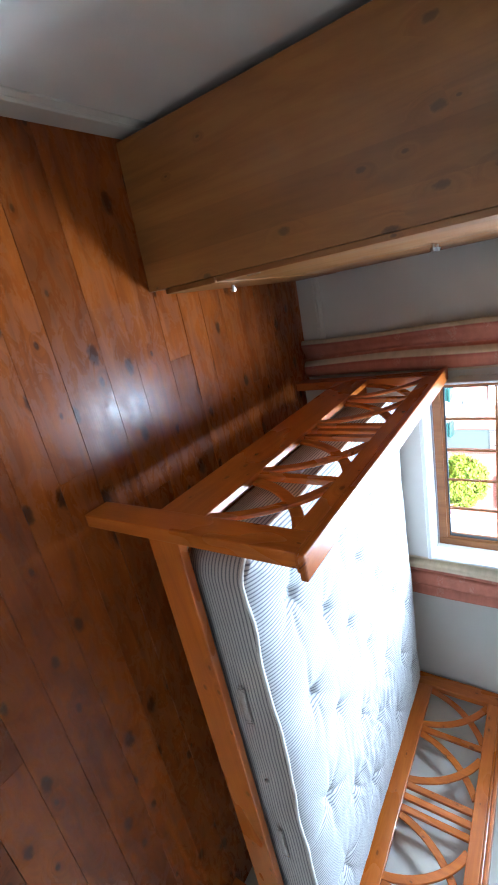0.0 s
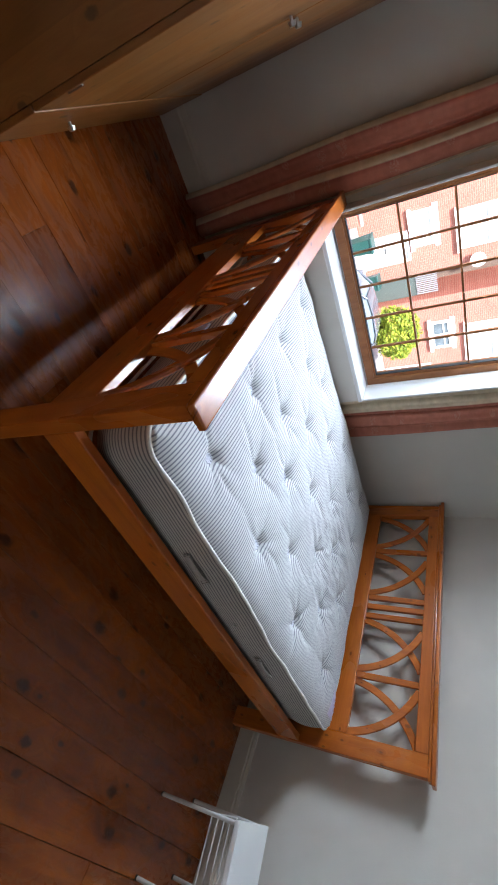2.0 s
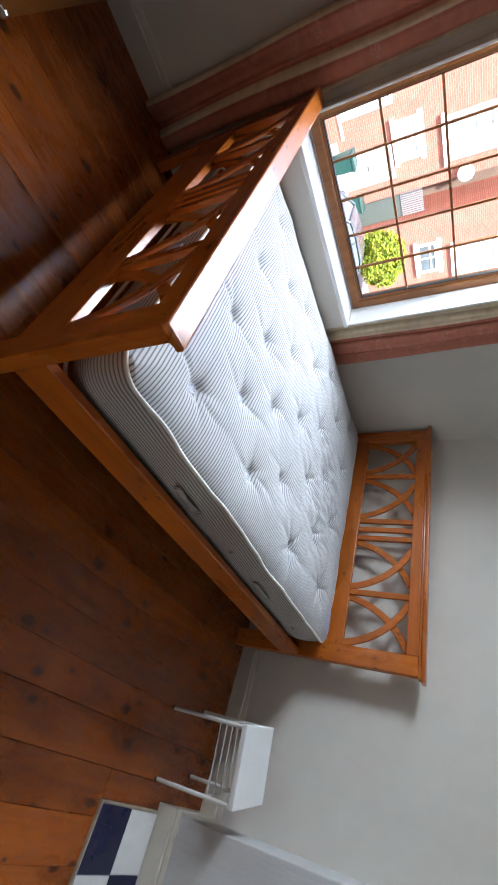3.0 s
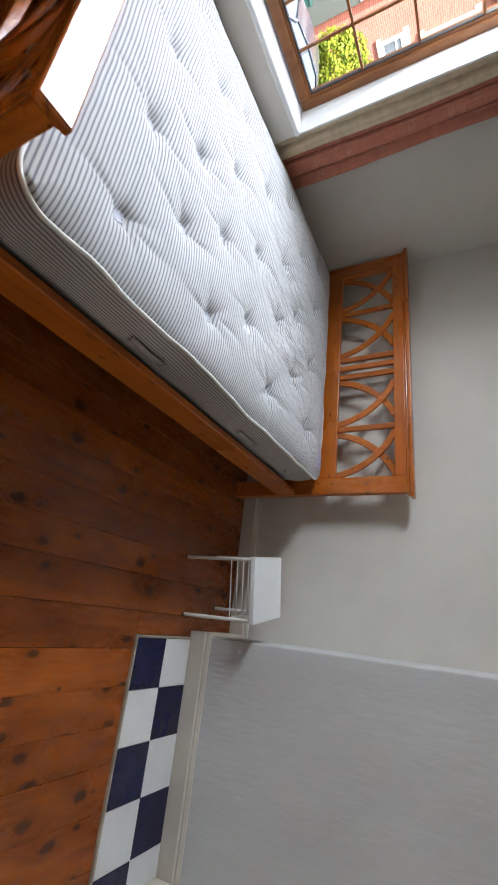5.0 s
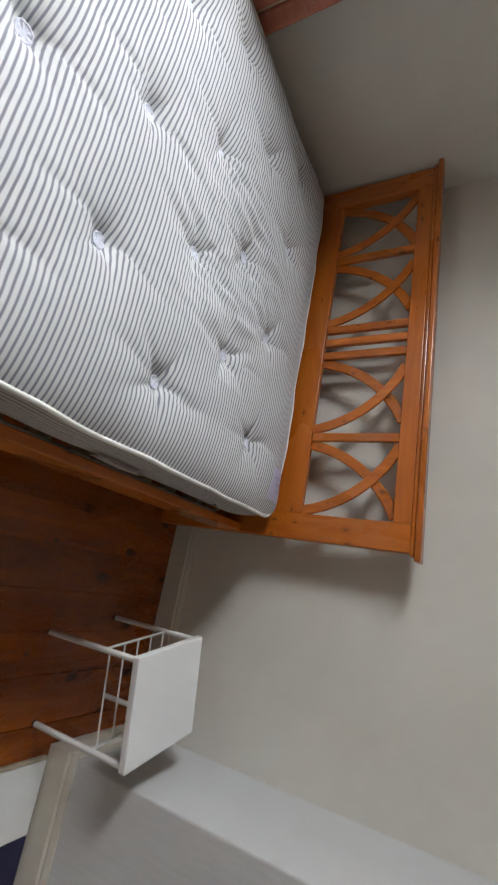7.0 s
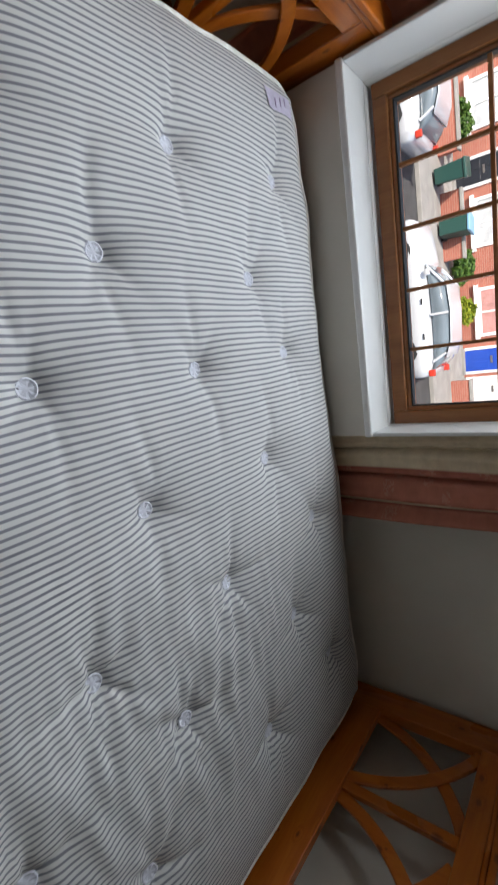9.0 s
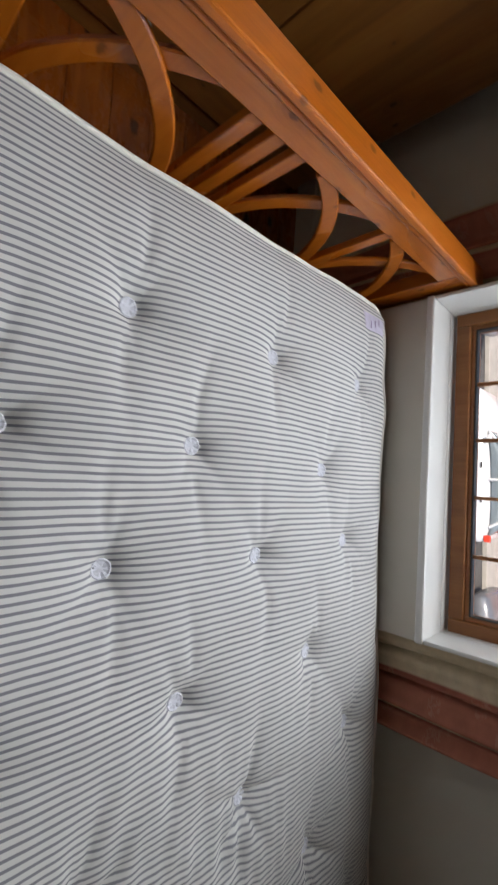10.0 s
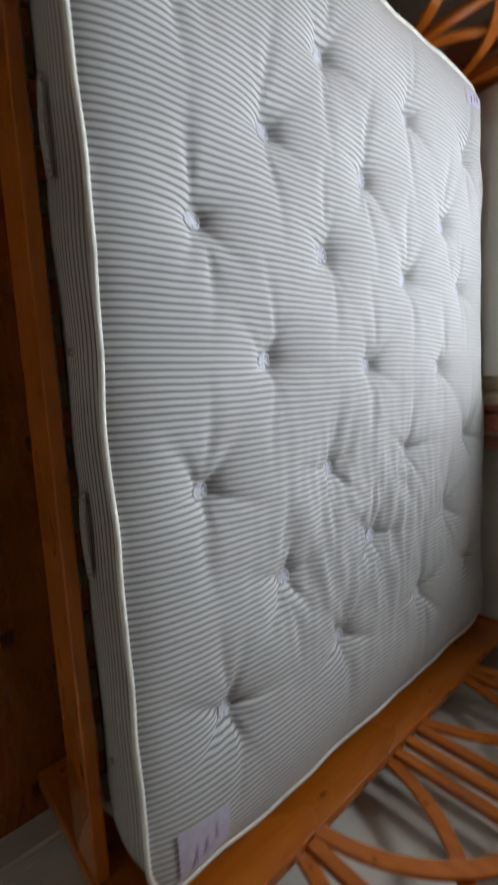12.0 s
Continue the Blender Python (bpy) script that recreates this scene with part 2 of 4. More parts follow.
def curtain_material():
    m, n, l, b = material("striped_curtain_cotton", 0.85, 0.0, 0.15)
    uv = n.new("ShaderNodeUVMap")
    uv.uv_map = "cloth"
    sep = n.new("ShaderNodeSeparateXYZ")
    l.new(uv.outputs[0], sep.inputs[0])
    frac = maths(n, l, "FRACT", maths(n, l, "MULTIPLY", sep.outputs[0], 1 / 0.30))
    rose, deep, cream = (0.49, 0.190, 0.130), (0.36, 0.115, 0.08), (0.68, 0.57, 0.41)
    col = ramp(n, l, frac, [(0.0, cream), (0.36, cream), (0.375, deep), (0.41, rose), (0.70, rose), (0.715, cream), (0.785, cream), (0.80, deep), (0.84, rose), (0.97, rose), (0.985, cream)])
    cells = n.new("ShaderNodeTexVoronoi")
    cells.inputs["Scale"].default_value = 11.0
    l.new(uv.outputs[0], cells.inputs["Vector"])
    petals = noise_node(n, l, uv.outputs[0], 75.0, 2.0, 0.6, 1.5)
    spot = maths(n, l, "MULTIPLY", maths(n, l, "LESS_THAN", cells.outputs["Distance"], 0.27), maths(n, l, "GREATER_THAN", petals, 0.5))
    col = mix(n, l, maths(n, l, "MULTIPLY", spot, 0.22), col, (0.62, 0.46, 0.36))
    mott = noise_node(n, l, uv.outputs[0], 24.0, 4.0)
    col = mix(n, l, 0.35, col, ramp(n, l, mott, [(0.3, (0.6, 0.55, 0.5)), (0.7, (1.2, 1.15, 1.1))]), "MULTIPLY")
    l.new(col, b.inputs["Base Color"])
    weave = noise_node(n, l, uv.outputs[0], 700.0, 1.0)
    bump(n, l, b, weave, 0.1, 0.002)
    return m


M_CURTAIN = curtain_material()


def brick_material(name, a, bcol, mortar, scale=1.0):
    m, n, l, b = material(name, 0.85, 0.0, 0.2)
    tc = n.new("ShaderNodeTexCoord")
    mp = n.new("ShaderNodeMapping")
    mp.inputs["Rotation"].default_value = (radians(90), 0, 0)
    l.new(tc.outputs["Object"], mp.inputs["Vector"])
    t = n.new("ShaderNodeTexBrick")
    t.inputs["Scale"].default_value = scale
    t.inputs["Brick Width"].default_value, t.inputs["Row Height"].default_value = 0.225, 0.075
    t.inputs["Mortar Size"].default_value = 0.008
    t.inputs["Color1"].default_value, t.inputs["Color2"].default_value, t.inputs["Mortar"].default_value = (*a, 1), (*bcol, 1), (*mortar, 1)
    l.new(mp.outputs[0], t.inputs["Vector"])
    f = noise_node(n, l, coords(n, l, (1, 1, 1), False), 0.9, 4.0)
    l.new(mix(n, l, 0.4, t.outputs["Color"], ramp(n, l, f, [(0.3, (0.7, 0.68, 0.66)), (0.7, (1.15, 1.12, 1.1))]), "MULTIPLY"), b.inputs["Base Color"])
    return m


M_BRICK = brick_material("red_terrace_brick", (0.43, 0.155, 0.11), (0.37, 0.125, 0.09), (0.42, 0.235, 0.185))
M_BRICK_OWN = brick_material("own_house_brick", (0.36, 0.13, 0.08), (0.30, 0.10, 0.06), (0.40, 0.35, 0.30))
M_ASPHALT = plain("asphalt", (0.06, 0.06, 0.06), 0.9, 0.0, 0.3, 3.0)
M_PAVING = plain("concrete_paving", (0.30, 0.29, 0.27), 0.9, 0.0, 0.2, 2.0)
M_UPVC = plain("white_upvc", (0.78, 0.78, 0.77), 0.4, 0.0, 0.04, 2.0)
M_PANE_DARK = plain("dark_window_pane", (0.10, 0.12, 0.13), 0.08, 0.0, 0.4, 1.0)
M_PANE_NET = plain("net_curtain_pane", (0.52, 0.54, 0.55), 0.12, 0.0, 0.2, 3.0)
M_PANE_PINK = plain("pink_curtain_pane", (0.50, 0.26, 0.24), 0.12, 0.0, 0.2, 5.0)
M_DOOR_BLUE = plain("blue_door_paint", (0.015, 0.07, 0.42), 0.35, 0.0, 0.1, 2.0)
M_DOOR_BLACK = plain("black_door_paint", (0.022, 0.026, 0.034), 0.3)
M_BIN = plain("green_bin_plastic", (0.018, 0.070, 0.058), 0.45)
M_GATE = plain("grey_green_gate_paint", (0.085, 0.105, 0.095), 0.6)
M_GATE_SLAT = plain("grey_gate_slat", (0.26, 0.26, 0.27), 0.6)
M_BIN_BLUE = plain("blue_bin_lid_plastic", (0.20, 0.42, 0.60), 0.45)
M_CAR = plain("silver_white_car_paint", (0.66, 0.68, 0.71), 0.22, 0.3, 0.02, 2.0)
M_CAR_DARK = plain("grey_car_paint", (0.16, 0.17, 0.19), 0.25, 0.4, 0.05, 2.0)
M_CAR_GLASS = plain("car_glass", (0.16, 0.20, 0.23), 0.06, 0.0, 0.1, 2.0)
M_RED_LAMP = plain("red_lamp_lens", (0.55, 0.05, 0.03), 0.2)
M_SLATE = plain("slate_roof", (0.09, 0.09, 0.10), 0.7, 0.0, 0.25, 3.0)
M_PASSAGE = plain("shaded_passage_render", (0.16, 0.115, 0.09), 0.9, 0.0, 0.25, 1.5)


def leaf_material(name, a, c):
    m, n, l, b = material(name, 0.6, 0.0, 0.3)
    g = n.new("ShaderNodeNewGeometry")
    l.new(ramp(n, l, g.outputs["Random Per Island"], [(0.0, a), (1.0, c)]), b.inputs["Base Color"])
    return m


M_LEAF = leaf_material("yellow_green_leaves", (0.10, 0.17, 0.015), (0.34, 0.36, 0.03))
M_LEAF_DARK = leaf_material("green_leaves", (0.03, 0.08, 0.015), (0.10, 0.18, 0.03))


# ---- builders ----
def box(bm, x0, x1, y0, y1, z0, z1, bevel=0.0, segs=2):
    made = bmesh.ops.create_cube(bm, size=1.0)["verts"]
    for v in made:
        v.co = Vector((x0 + (v.co.x + 0.5) * (x1 - x0), y0 + (v.co.y + 0.5) * (y1 - y0), z0 + (v.co.z + 0.5) * (z1 - z0)))
    if bevel:
        edges = list({e for v in made for e in v.link_edges})
        bmesh.ops.bevel(bm, geom=edges, offset=bevel, segments=segs, profile=0.5, affect="EDGES")
    return bm


def boxed(*args, **kw):
    return box(bmesh.new(), *args, **kw)


def rod(bm, a, b, r0, r1=None, sides=12):
    a, b = Vector(a), Vector(b)
    made = bmesh.ops.create_cone(bm, cap_ends=True, segments=sides, radius1=r0, radius2=r0 if r1 is None else r1, depth=(b - a).length)["verts"]
    m = Matrix.Translation((a + b) / 2) @ (b - a).to_track_quat("Z", "Y").to_matrix().to_4x4()
    bmesh.ops.transform(bm, matrix=m, verts=made)
    return bm


def sweep(points, r, closed=False, sides=8):
    """A round cord along points."""
    bm = bmesh.new()
    rings, count = [], len(points)
    for i, p in enumerate(points):
        a, c = points[(i - 1) % count if closed else max(i - 1, 0)], points[(i + 1) % count if closed else min(i + 1, count - 1)]
        q = (Vector(c) - Vector(a)).to_track_quat("Z", "Y")
        rings.append([bm.verts.new(Vector(p) + q @ Vector((r * math.cos(k * 2 * math.pi / sides), r * math.sin(k * 2 * math.pi / sides), 0))) for k in range(sides)])
    for i in range(count if closed else count - 1):
        r0, r1 = rings[i], rings[(i + 1) % count]
        best = min(range(sides), key=lambda s: (r0[0].co - r1[s].co).length)
        for k in range(sides):
            bm.faces.new((r0[k], r0[(k + 1) % sides], r1[(k + 1 + best) % sides], r1[(k + best) % sides]))
    if not closed:
        bm.faces.new(rings[0]), bm.faces.new(rings[-1])
    bmesh.ops.recalc_face_normals(bm, faces=bm.faces)
    return bm


def link(name, bm, mat, smooth=False):
    me = bpy.data.meshes.new(name)
    if smooth:
        for f in bm.faces:
            f.smooth = True
    bm.to_mesh(me)
    bm.free()
    me.materials.append(mat)
    return new(name, me)


def thing(name, label, category, at=(0, 0, 0), turn=0.0, group="", kind=""):
    """An empty at the base of a thing, to which its parts belong."""
    ob = new(name)
    ob.empty_display_size = 0.1
    ob.matrix_basis = pose(*at, 0, 0, turn)
    return tagged(ob, label, category, group, kind)


def part(name, bm, mat, parent, label="", local=False, smooth=False):
    """One mesh object under a thing or a part; bm in world metres, or in the parent's own frame if local."""
    m, p = Matrix.Identity(4), parent
    while p:
        m = p.matrix_basis @ m
        p = p.parent
    if not local:
        bmesh.ops.transform(bm, matrix=m.inverted(), verts=bm.verts)
    ob = link(name, bm, mat, smooth)
    ob.parent = parent
    return tagged(ob, label)


def solo(name, bm, mat, label, category, kind="", group="", smooth=False):
    return tagged(link(name, bm, mat, smooth), label, category, group, kind)


# ---- the room ----
XW, XE, YS, YN, ZC = -3.30, 0.140, -1.755, 1.757, 2.42
WX0, WX1, WZ0, WZ1 = -2.058, -1.014, 0.695, 2.06
T = 0.26


# the window wall stands a little askew to the others
SKEW = Matrix.Translation((-1.54, 1.79, 0.0)) @ Matrix.Rotation(radians(-2.2), 4, "Z") @ Matrix.Translation((1.54, -1.79, 0.0))


def askew(ob):
    ob.matrix_basis = SKEW @ ob.matrix_basis
    return ob


def structure(name, bm, mat, label, category):
    return solo(name, bm, mat, label, category, "structure")


def build_shell():
    bm = bmesh.new()
    for x0, x1, z0, z1 in ((XW - T, WX0, -0.2, ZC), (WX1, XE + T, -0.2, ZC), (WX0, WX1, -0.2, WZ0), (WX0, WX1, WZ1, ZC)):
        box(bm, x0, x1, YN, YN + 0.11, z0, z1)
    askew(structure("wall_north", bm, M_WALL, "white painted wall with a deep window opening", "wall"))
    structure("wall_east", boxed(XE, XE + T, YS - T, YN + 0.20, -0.2, ZC), M_WALL, "white painted plaster wall behind the headboard", "wall")
    structure("wall_south", boxed(XW - T, XE, YS - T, YS, -0.2, ZC), M_WALL, "plain white painted wall", "wall")
    structure("wall_west", boxed(XW - T, XW, YS, YN + 0.20, -0.2, ZC), M_WALL, "white painted wall behind the wardrobe", "wall")
    structure("ceiling", boxed(XW - T, XE + T, YS - T, YN + T, ZC, ZC + 0.15), M_CEIL, "plain unseen ceiling, coloured dark to cut bounced light", "ceiling")
    structure("chimney_breast", boxed(-0.260, XE, YS, -0.785, 0.0, ZC, bevel=0.006), M_CHIM, "white chimney breast with relief wallpaper", "wall")


def skirting(name, p, q, normal, h=0.115, t=0.018):
    """A skirting board along a wall from p to q; a chamfered top moulding is part of its section."""
    p, q, nn = Vector((*p, 0)), Vector((*q, 0)), Vector((*normal, 0))
    section = [(0, 0), (t, 0), (t, h * 0.74), (t * 0.62, h * 0.80), (t * 0.70, h * 0.86), (t * 0.30, h), (0, h)]
    bm = bmesh.new()
    ends = [[bm.verts.new(e + nn * a + Vector((0, 0, z))) for a, z in section] for e in (p, q)]
    k = len(section)
    for i in range(k):
        bm.faces.new((ends[0][i], ends[0][(i + 1) % k], ends[1][(i + 1) % k], ends[1][i]))
    bm.faces.new(ends[0]), bm.faces.new(ends[1])
    bmesh.ops.recalc_face_normals(bm, faces=bm.faces)
    return structure(name, bm, M_TRIM, "cream gloss painted skirting board", "baseboard")


def build_skirting():
    askew(skirting("baseboard_north", (XW, YN), (XE + 0.02, YN), (0, -1), 0.135))
    skirting("baseboard_east", (XE, YN - 0.05), (XE, -0.785), (-1, 0))
    skirting("baseboard_breast_side", (XE - 0.02, -0.785), (-0.260, -0.785), (0, 1))
    skirting("baseboard_breast", (-0.260, -0.767), (-0.260, YS), (-1, 0))
    skirting("baseboard_south", (XW, YS), (-0.285, YS), (0, 1))
    skirting("baseboard_west", (XW, YS + 0.02), (XW, YN - 0.02), (1, 0))


def build_window():
    w = thing("window_1", "brown wood-effect window with leaded-style bars", "window", (-1.54, 1.80, WZ0), kind="structure")
    y0, y1, d = 1.785, 1.85, 0.045
    for x0, x1 in ((WX0, WX0 + d), (WX1 - d, WX1)):
        part("window_frame", boxed(x0, x1, y0, y1, WZ0 + 0.012, WZ1, bevel=0.004), M_FRAME, w)
    for z0, z1 in ((WZ0 + 0.012, WZ0 + 0.012 + d), (WZ1 - d, WZ1)):
        part("window_frame", boxed(WX0 + d, WX1 - d, y0 + 0.001, y1, z0, z1, bevel=0.004), M_FRAME, w)
    # inner bead of the sash
    e = 0.014
    bx0, bx1, bz0, bz1 = WX0 + d, WX1 - d, WZ0 + 0.012 + d, WZ1 - d
    for x0, x1 in ((bx0, bx0 + e), (bx1 - e, bx1)):
        part("glazing_bead", boxed(x0, x1, y0 + 0.012, y1, bz0, bz1, bevel=0.003), M_FRAME, w)
    for z0, z1 in ((bz0, bz0 + e), (bz1 - e, bz1)):
        part("glazing_bead", boxed(bx0 + e, bx1 - e, y0 + 0.012, y1, z0, z1, bevel=0.003), M_FRAME, w)
    gx0, gx1, gz0, gz1 = bx0 + e, bx1 - e, bz0 + e, bz1 - e
    for i in range(1, 5):
        x = gx0 + i * (gx1 - gx0) / 5
        part("glazing_bar", boxed(x - 0.0055, x + 0.0055, 1.803, 1.817, gz0, gz1), M_FRAME, w)
    for i in range(1, 5):
        z = gz0 + i * 0.2575
        part("glazing_bar", boxed(gx0, gx1, 1.801, 1.819, z - 0.0055, z + 0.0055), M_FRAME, w)
    for z0, z1 in ((gz0, gz1),):
        pane = part("pane", boxed(gx0 - 0.004, gx1 + 0.004, 1.824, 1.828, z0 - 0.004, z1 + 0.004), M_GLASS, w, "clear window glass")
        pane.visible_shadow = False
    gasket = bmesh.new()
    box(gasket, gx0, gx0 + 0.004, 1.798, 1.822, gz0, gz1), box(gasket, gx1 - 0.004, gx1, 1.798, 1.822, gz0, gz1)
    box(gasket, gx0 + 0.004, gx1 - 0.004, 1.798, 1.822, gz0, gz0 + 0.005)
    part("gasket", gasket, M_BLACK, w, "black rubber glazing seal")
    askew(w)
    # boxed lining that stands proud of the wall, with a deep board below it
    front = 1.612
    jamb = bmesh.new()
    for x0, x1 in ((WX0 - 0.008, WX0 + 0.004), (WX1 - 0.004, WX1 + 0.008)):
        box(jamb, x0, x1, front + 0.004, YN - 0.001, WZ0 + 0.004, WZ1 + 0.024, bevel=0.003)
    for x0, x1 in ((WX0 - 0.0005, WX0 + 0.004), (WX1 - 0.004, WX1 + 0.0005)):
        box(jamb, x0, x1, YN - 0.001, 1.784, WZ0 + 0.004, WZ1 - 0.004)
    box(jamb, WX0 + 0.004, WX1 - 0.004, front + 0.004, 1.784, WZ1 - 0.004, WZ1 - 0.0005)
    box(jamb, WX0 + 0.004, WX1 - 0.004, front + 0.004, YN - 0.001, WZ1 - 0.0005, WZ1 + 0.024)
    askew(structure("window_lining", jamb, M_WHITE, "white gloss painted window reveal", "trim"))
    apron = boxed(WX0 - 0.006, WX1 + 0.006, front + 0.012, YN - 0.001, 0.02, WZ0 - 0.022)
    askew(structure("window_apron", apron, M_WALL, "white painted panel below the window board", "wall"))
    sill = boxed(WX0 - 0.010, WX1 + 0.010, front, YN, WZ0 - 0.022, WZ0 + 0.003, bevel=0.006)
    box(sill, WX0 + 0.002, WX1 - 0.002, YN - 0.001, 1.79, WZ0 - 0.020, WZ0 + 0.002)
    askew(structure("window_sill", sill, M_WHITE, "white gloss painted window board", "window sill"))


def curtain(name, x0, x1, y, z0, z1, folds, phase, shift, label, fullness=1.9, deepness=0.024):
    """A hanging curtain drawn aside in folds; the cloth is longer than the space it fills."""
    bm = bmesh.new()
    lay = bm.loops.layers.uv.new("cloth")
    nu, nv = 72, 14
    grid, us = [], []
    width = x1 - x0
    for j in range(nv + 1):
        z = z0 + (z1 - z0) * j / nv
        row = []
        flare = 1.0 + 0.10 * (1 - j / nv)
        for i in range(nu + 1):
            u = i / nu
            a = u * folds * 2 * math.pi + phase
            deep = deepness * flare * (1.0 + 0.35 * math.sin(3.1 * u + phase))
            yy = y + deep * math.sin(a) + 0.012 * math.sin(2.3 * a + 0.8) * (0.4 + 0.6 * j / nv)
            xx = x0 + width * u * (0.97 + 0.03 * flare) + 0.010 * math.cos(a) + 0.006 * math.sin(5 * z + 4 * u)
            row.append(bm.verts.new((xx, yy, z)))
        grid.append(row)
    cloth = width * fullness
    for j in range(nv):
        for i in range(nu):
            f = bm.faces.new((grid[j][i], grid[j][i + 1], grid[j + 1][i + 1], grid[j + 1][i]))
            for lp, (a, b) in zip(f.loops, ((i, j), (i + 1, j), (i + 1, j + 1), (i, j + 1))):
                lp[lay].uv = (shift + a / nu * cloth, z0 + (z1 - z0) * b / nv)
    ob = solo(name, bm, M_CURTAIN, label, "curtain", group="curtains at the window", smooth=True)
    s = ob.modifiers.new("thickness", "SOLIDIFY")
    s.thickness = 0.004
    return ob


def build_curtains():
    askew(curtain("curtain", -2.345, -2.108, 1.695, 0.012, 2.205, 1.7, 3.6, 0.095, "rose and cream striped curtain drawn open beside the window", 0.95, 0.030))
    askew(curtain("curtain", -1.005, -0.728, 1.668, 0.012, 2.205, 3.0, 4.4, 0.0, "rose and cream striped curtain hanging behind the bed", 1.03, 0.018))
    rail = thing("curtain_rail", "white curtain rail above the window", "curtain rail", (-1.56, 1.68, 2.19))
    part("rail", boxed(-2.42, -0.66, 1.660, 1.682, 2.205, 2.235, bevel=0.004), M_WHITE, rail)
    for x in (-2.38, -0.70):
        part("bracket", boxed(x - 0.012, x + 0.012, 1.682, YN, 2.208, 2.232), M_WHITE, rail)
    askew(rail)


# ---- the bed ----
BX_H, BX_F = -0.002, -2.130   # west faces of headboard and footboard
YB0, YB1 = 0.022, 1.672
BED_C = (YB0 + YB1) / 2


def arc_bm(x0, x1, y_start, side, z0, height, w, steps=18):
    """A flat bent slat that springs from a lower corner, bows inwards and meets the top rail; side is +1 or -1 along the bed's width."""
    bm = bmesh.new()
    r, low, full = 0.465, 0.087, 0.332
    cy = math.sqrt(r * r - low * low)
    a0, a1 = math.asin(low / r), math.asin((low + full) / r)
    rings = []
    for i in range(steps + 1):
        a = a0 + (a1 - a0) * (i / steps * 1.03 - 0.012)
        mid = Vector((cy - r * math.cos(a), (r * math.sin(a) - low) * height / full))
        out = Vector((-math.cos(a), math.sin(a) * height / full)).normalized() * (w / 2)
        ring = []
        for x, k in ((x0, -1), (x1, -1), (x1, 1), (x0, 1)):
            p = mid + out * k
            ring.append(bm.verts.new((x, y_start + side * p.x, z0 + p.y)))
        rings.append(ring)
    for p, q in zip(rings, rings[1:]):
        for k in range(4):
            bm.faces.new((p[k], p[(k + 1) % 4], q[(k + 1) % 4], q[k]))
    bm.faces.new(rings[0]), bm.faces.new(rings[-1])
    bmesh.ops.recalc_face_normals(bm, faces=bm.faces)
    edges = [e for e in bm.edges if len(e.link_faces) == 2 and e.calc_face_angle(0) > 1.0]
    bmesh.ops.bevel(bm, geom=edges, offset=0.003, segments=1, affect="EDGES")
    return bm


def end_frame(bed, xw, top, lat0, lat1, low):
    """Headboard or footboard: posts, rails, a moulded cap, upright slats and crossing bent slats."""
    x0, x1 = xw, xw + 0.045
    pw = 0.096
    for y0 in (YB0, YB1 - pw):
        part("post", boxed(x0, x1, y0, y0 + pw, 0.0, top - 0.036, bevel=0.004), M_PINE_Z, bed)
    part("top_rail", boxed(x0 + 0.002, x1 - 0.002, YB0 + pw, YB1 - pw, lat1, top - 0.036, bevel=0.003), M_PINE_Y, bed)
    part("bottom_rail", boxed(x0 + 0.002, x0 + 0.030, YB0 + pw, YB1 - pw, low, lat0, bevel=0.003), M_PINE_Y, bed)
    part("moulding", boxed(x0 - 0.004, x1 + 0.004, YB0 - 0.010, YB1 + 0.010, top - 0.036, top - 0.020, bevel=0.006, segs=3), M_PINE_Y, bed)
    part("cap", boxed(x0 - 0.015, x1 + 0.010, YB0 - 0.025, YB1 + 0.025, top - 0.020, top, bevel=0.005), M_PINE_Y, bed)
    sx0, sx1 = x0 + 0.012, x1 - 0.012
    sw = 0.033
    ys = [0.425, BED_C - 0.062, BED_C, BED_C + 0.062, 2 * BED_C - 0.425]
    for y in ys:
        part("upright_slat", boxed(sx0, sx1, y - sw / 2, y + sw / 2, lat0, lat1, bevel=0.003), M_PINE_Z, bed)
    panels = ((YB0 + pw, ys[0] - sw / 2), (ys[0] + sw / 2, ys[1] - sw / 2), (ys[3] + sw / 2, ys[4] - sw / 2), (ys[4] + sw / 2, YB1 - pw))
    h = lat1 - lat0
    for a, b in panels:
        # one bent slat springs from each lower corner
        part("bent_slat", arc_bm(sx0 - 0.003, sx0 + 0.010, a + 0.014, 1, lat0, h, 0.038), M_PINE_Z, bed)
        part("bent_slat", arc_bm(sx1 - 0.010, sx1 + 0.003, b - 0.014, -1, lat0, h, 0.038), M_PINE_Z, bed)


def build_bed():
    bed = thing("bed_frame", "orange varnished pine king-size bed frame with lattice ends", "bed", (-1.08, BED_C, 0.0))
    end_frame(bed, BX_H, 1.064, 0.638, 0.968, 0.37)
    end_frame(bed, BX_F, 0.820, 0.440, 0.728, 0.26)
    xa, xb = BX_F + 0.046, BX_H - 0.001
    for y0 in (0.026, YB1 - 0.040):
        part("side_rail", boxed(xa, xb, y0, y0 + 0.030, 0.280, 0.402, bevel=0.004), M_PINE_X, bed)
    for y0 in (0.0575, YB1 - 0.083):
        part("slat_ledge", boxed(xa, xb, y0, y0 + 0.025, 0.285, 0.310), M_PINE_X, bed)
    for i in range(15):
        x = xa + 0.17 + i * (xb - xa - 0.30) / 14
        part("base_slat", boxed(x - 0.034, x + 0.034, 0.060, YB1 - 0.084, 0.310, 0.328, bevel=0.003), M_SLAT, bed)


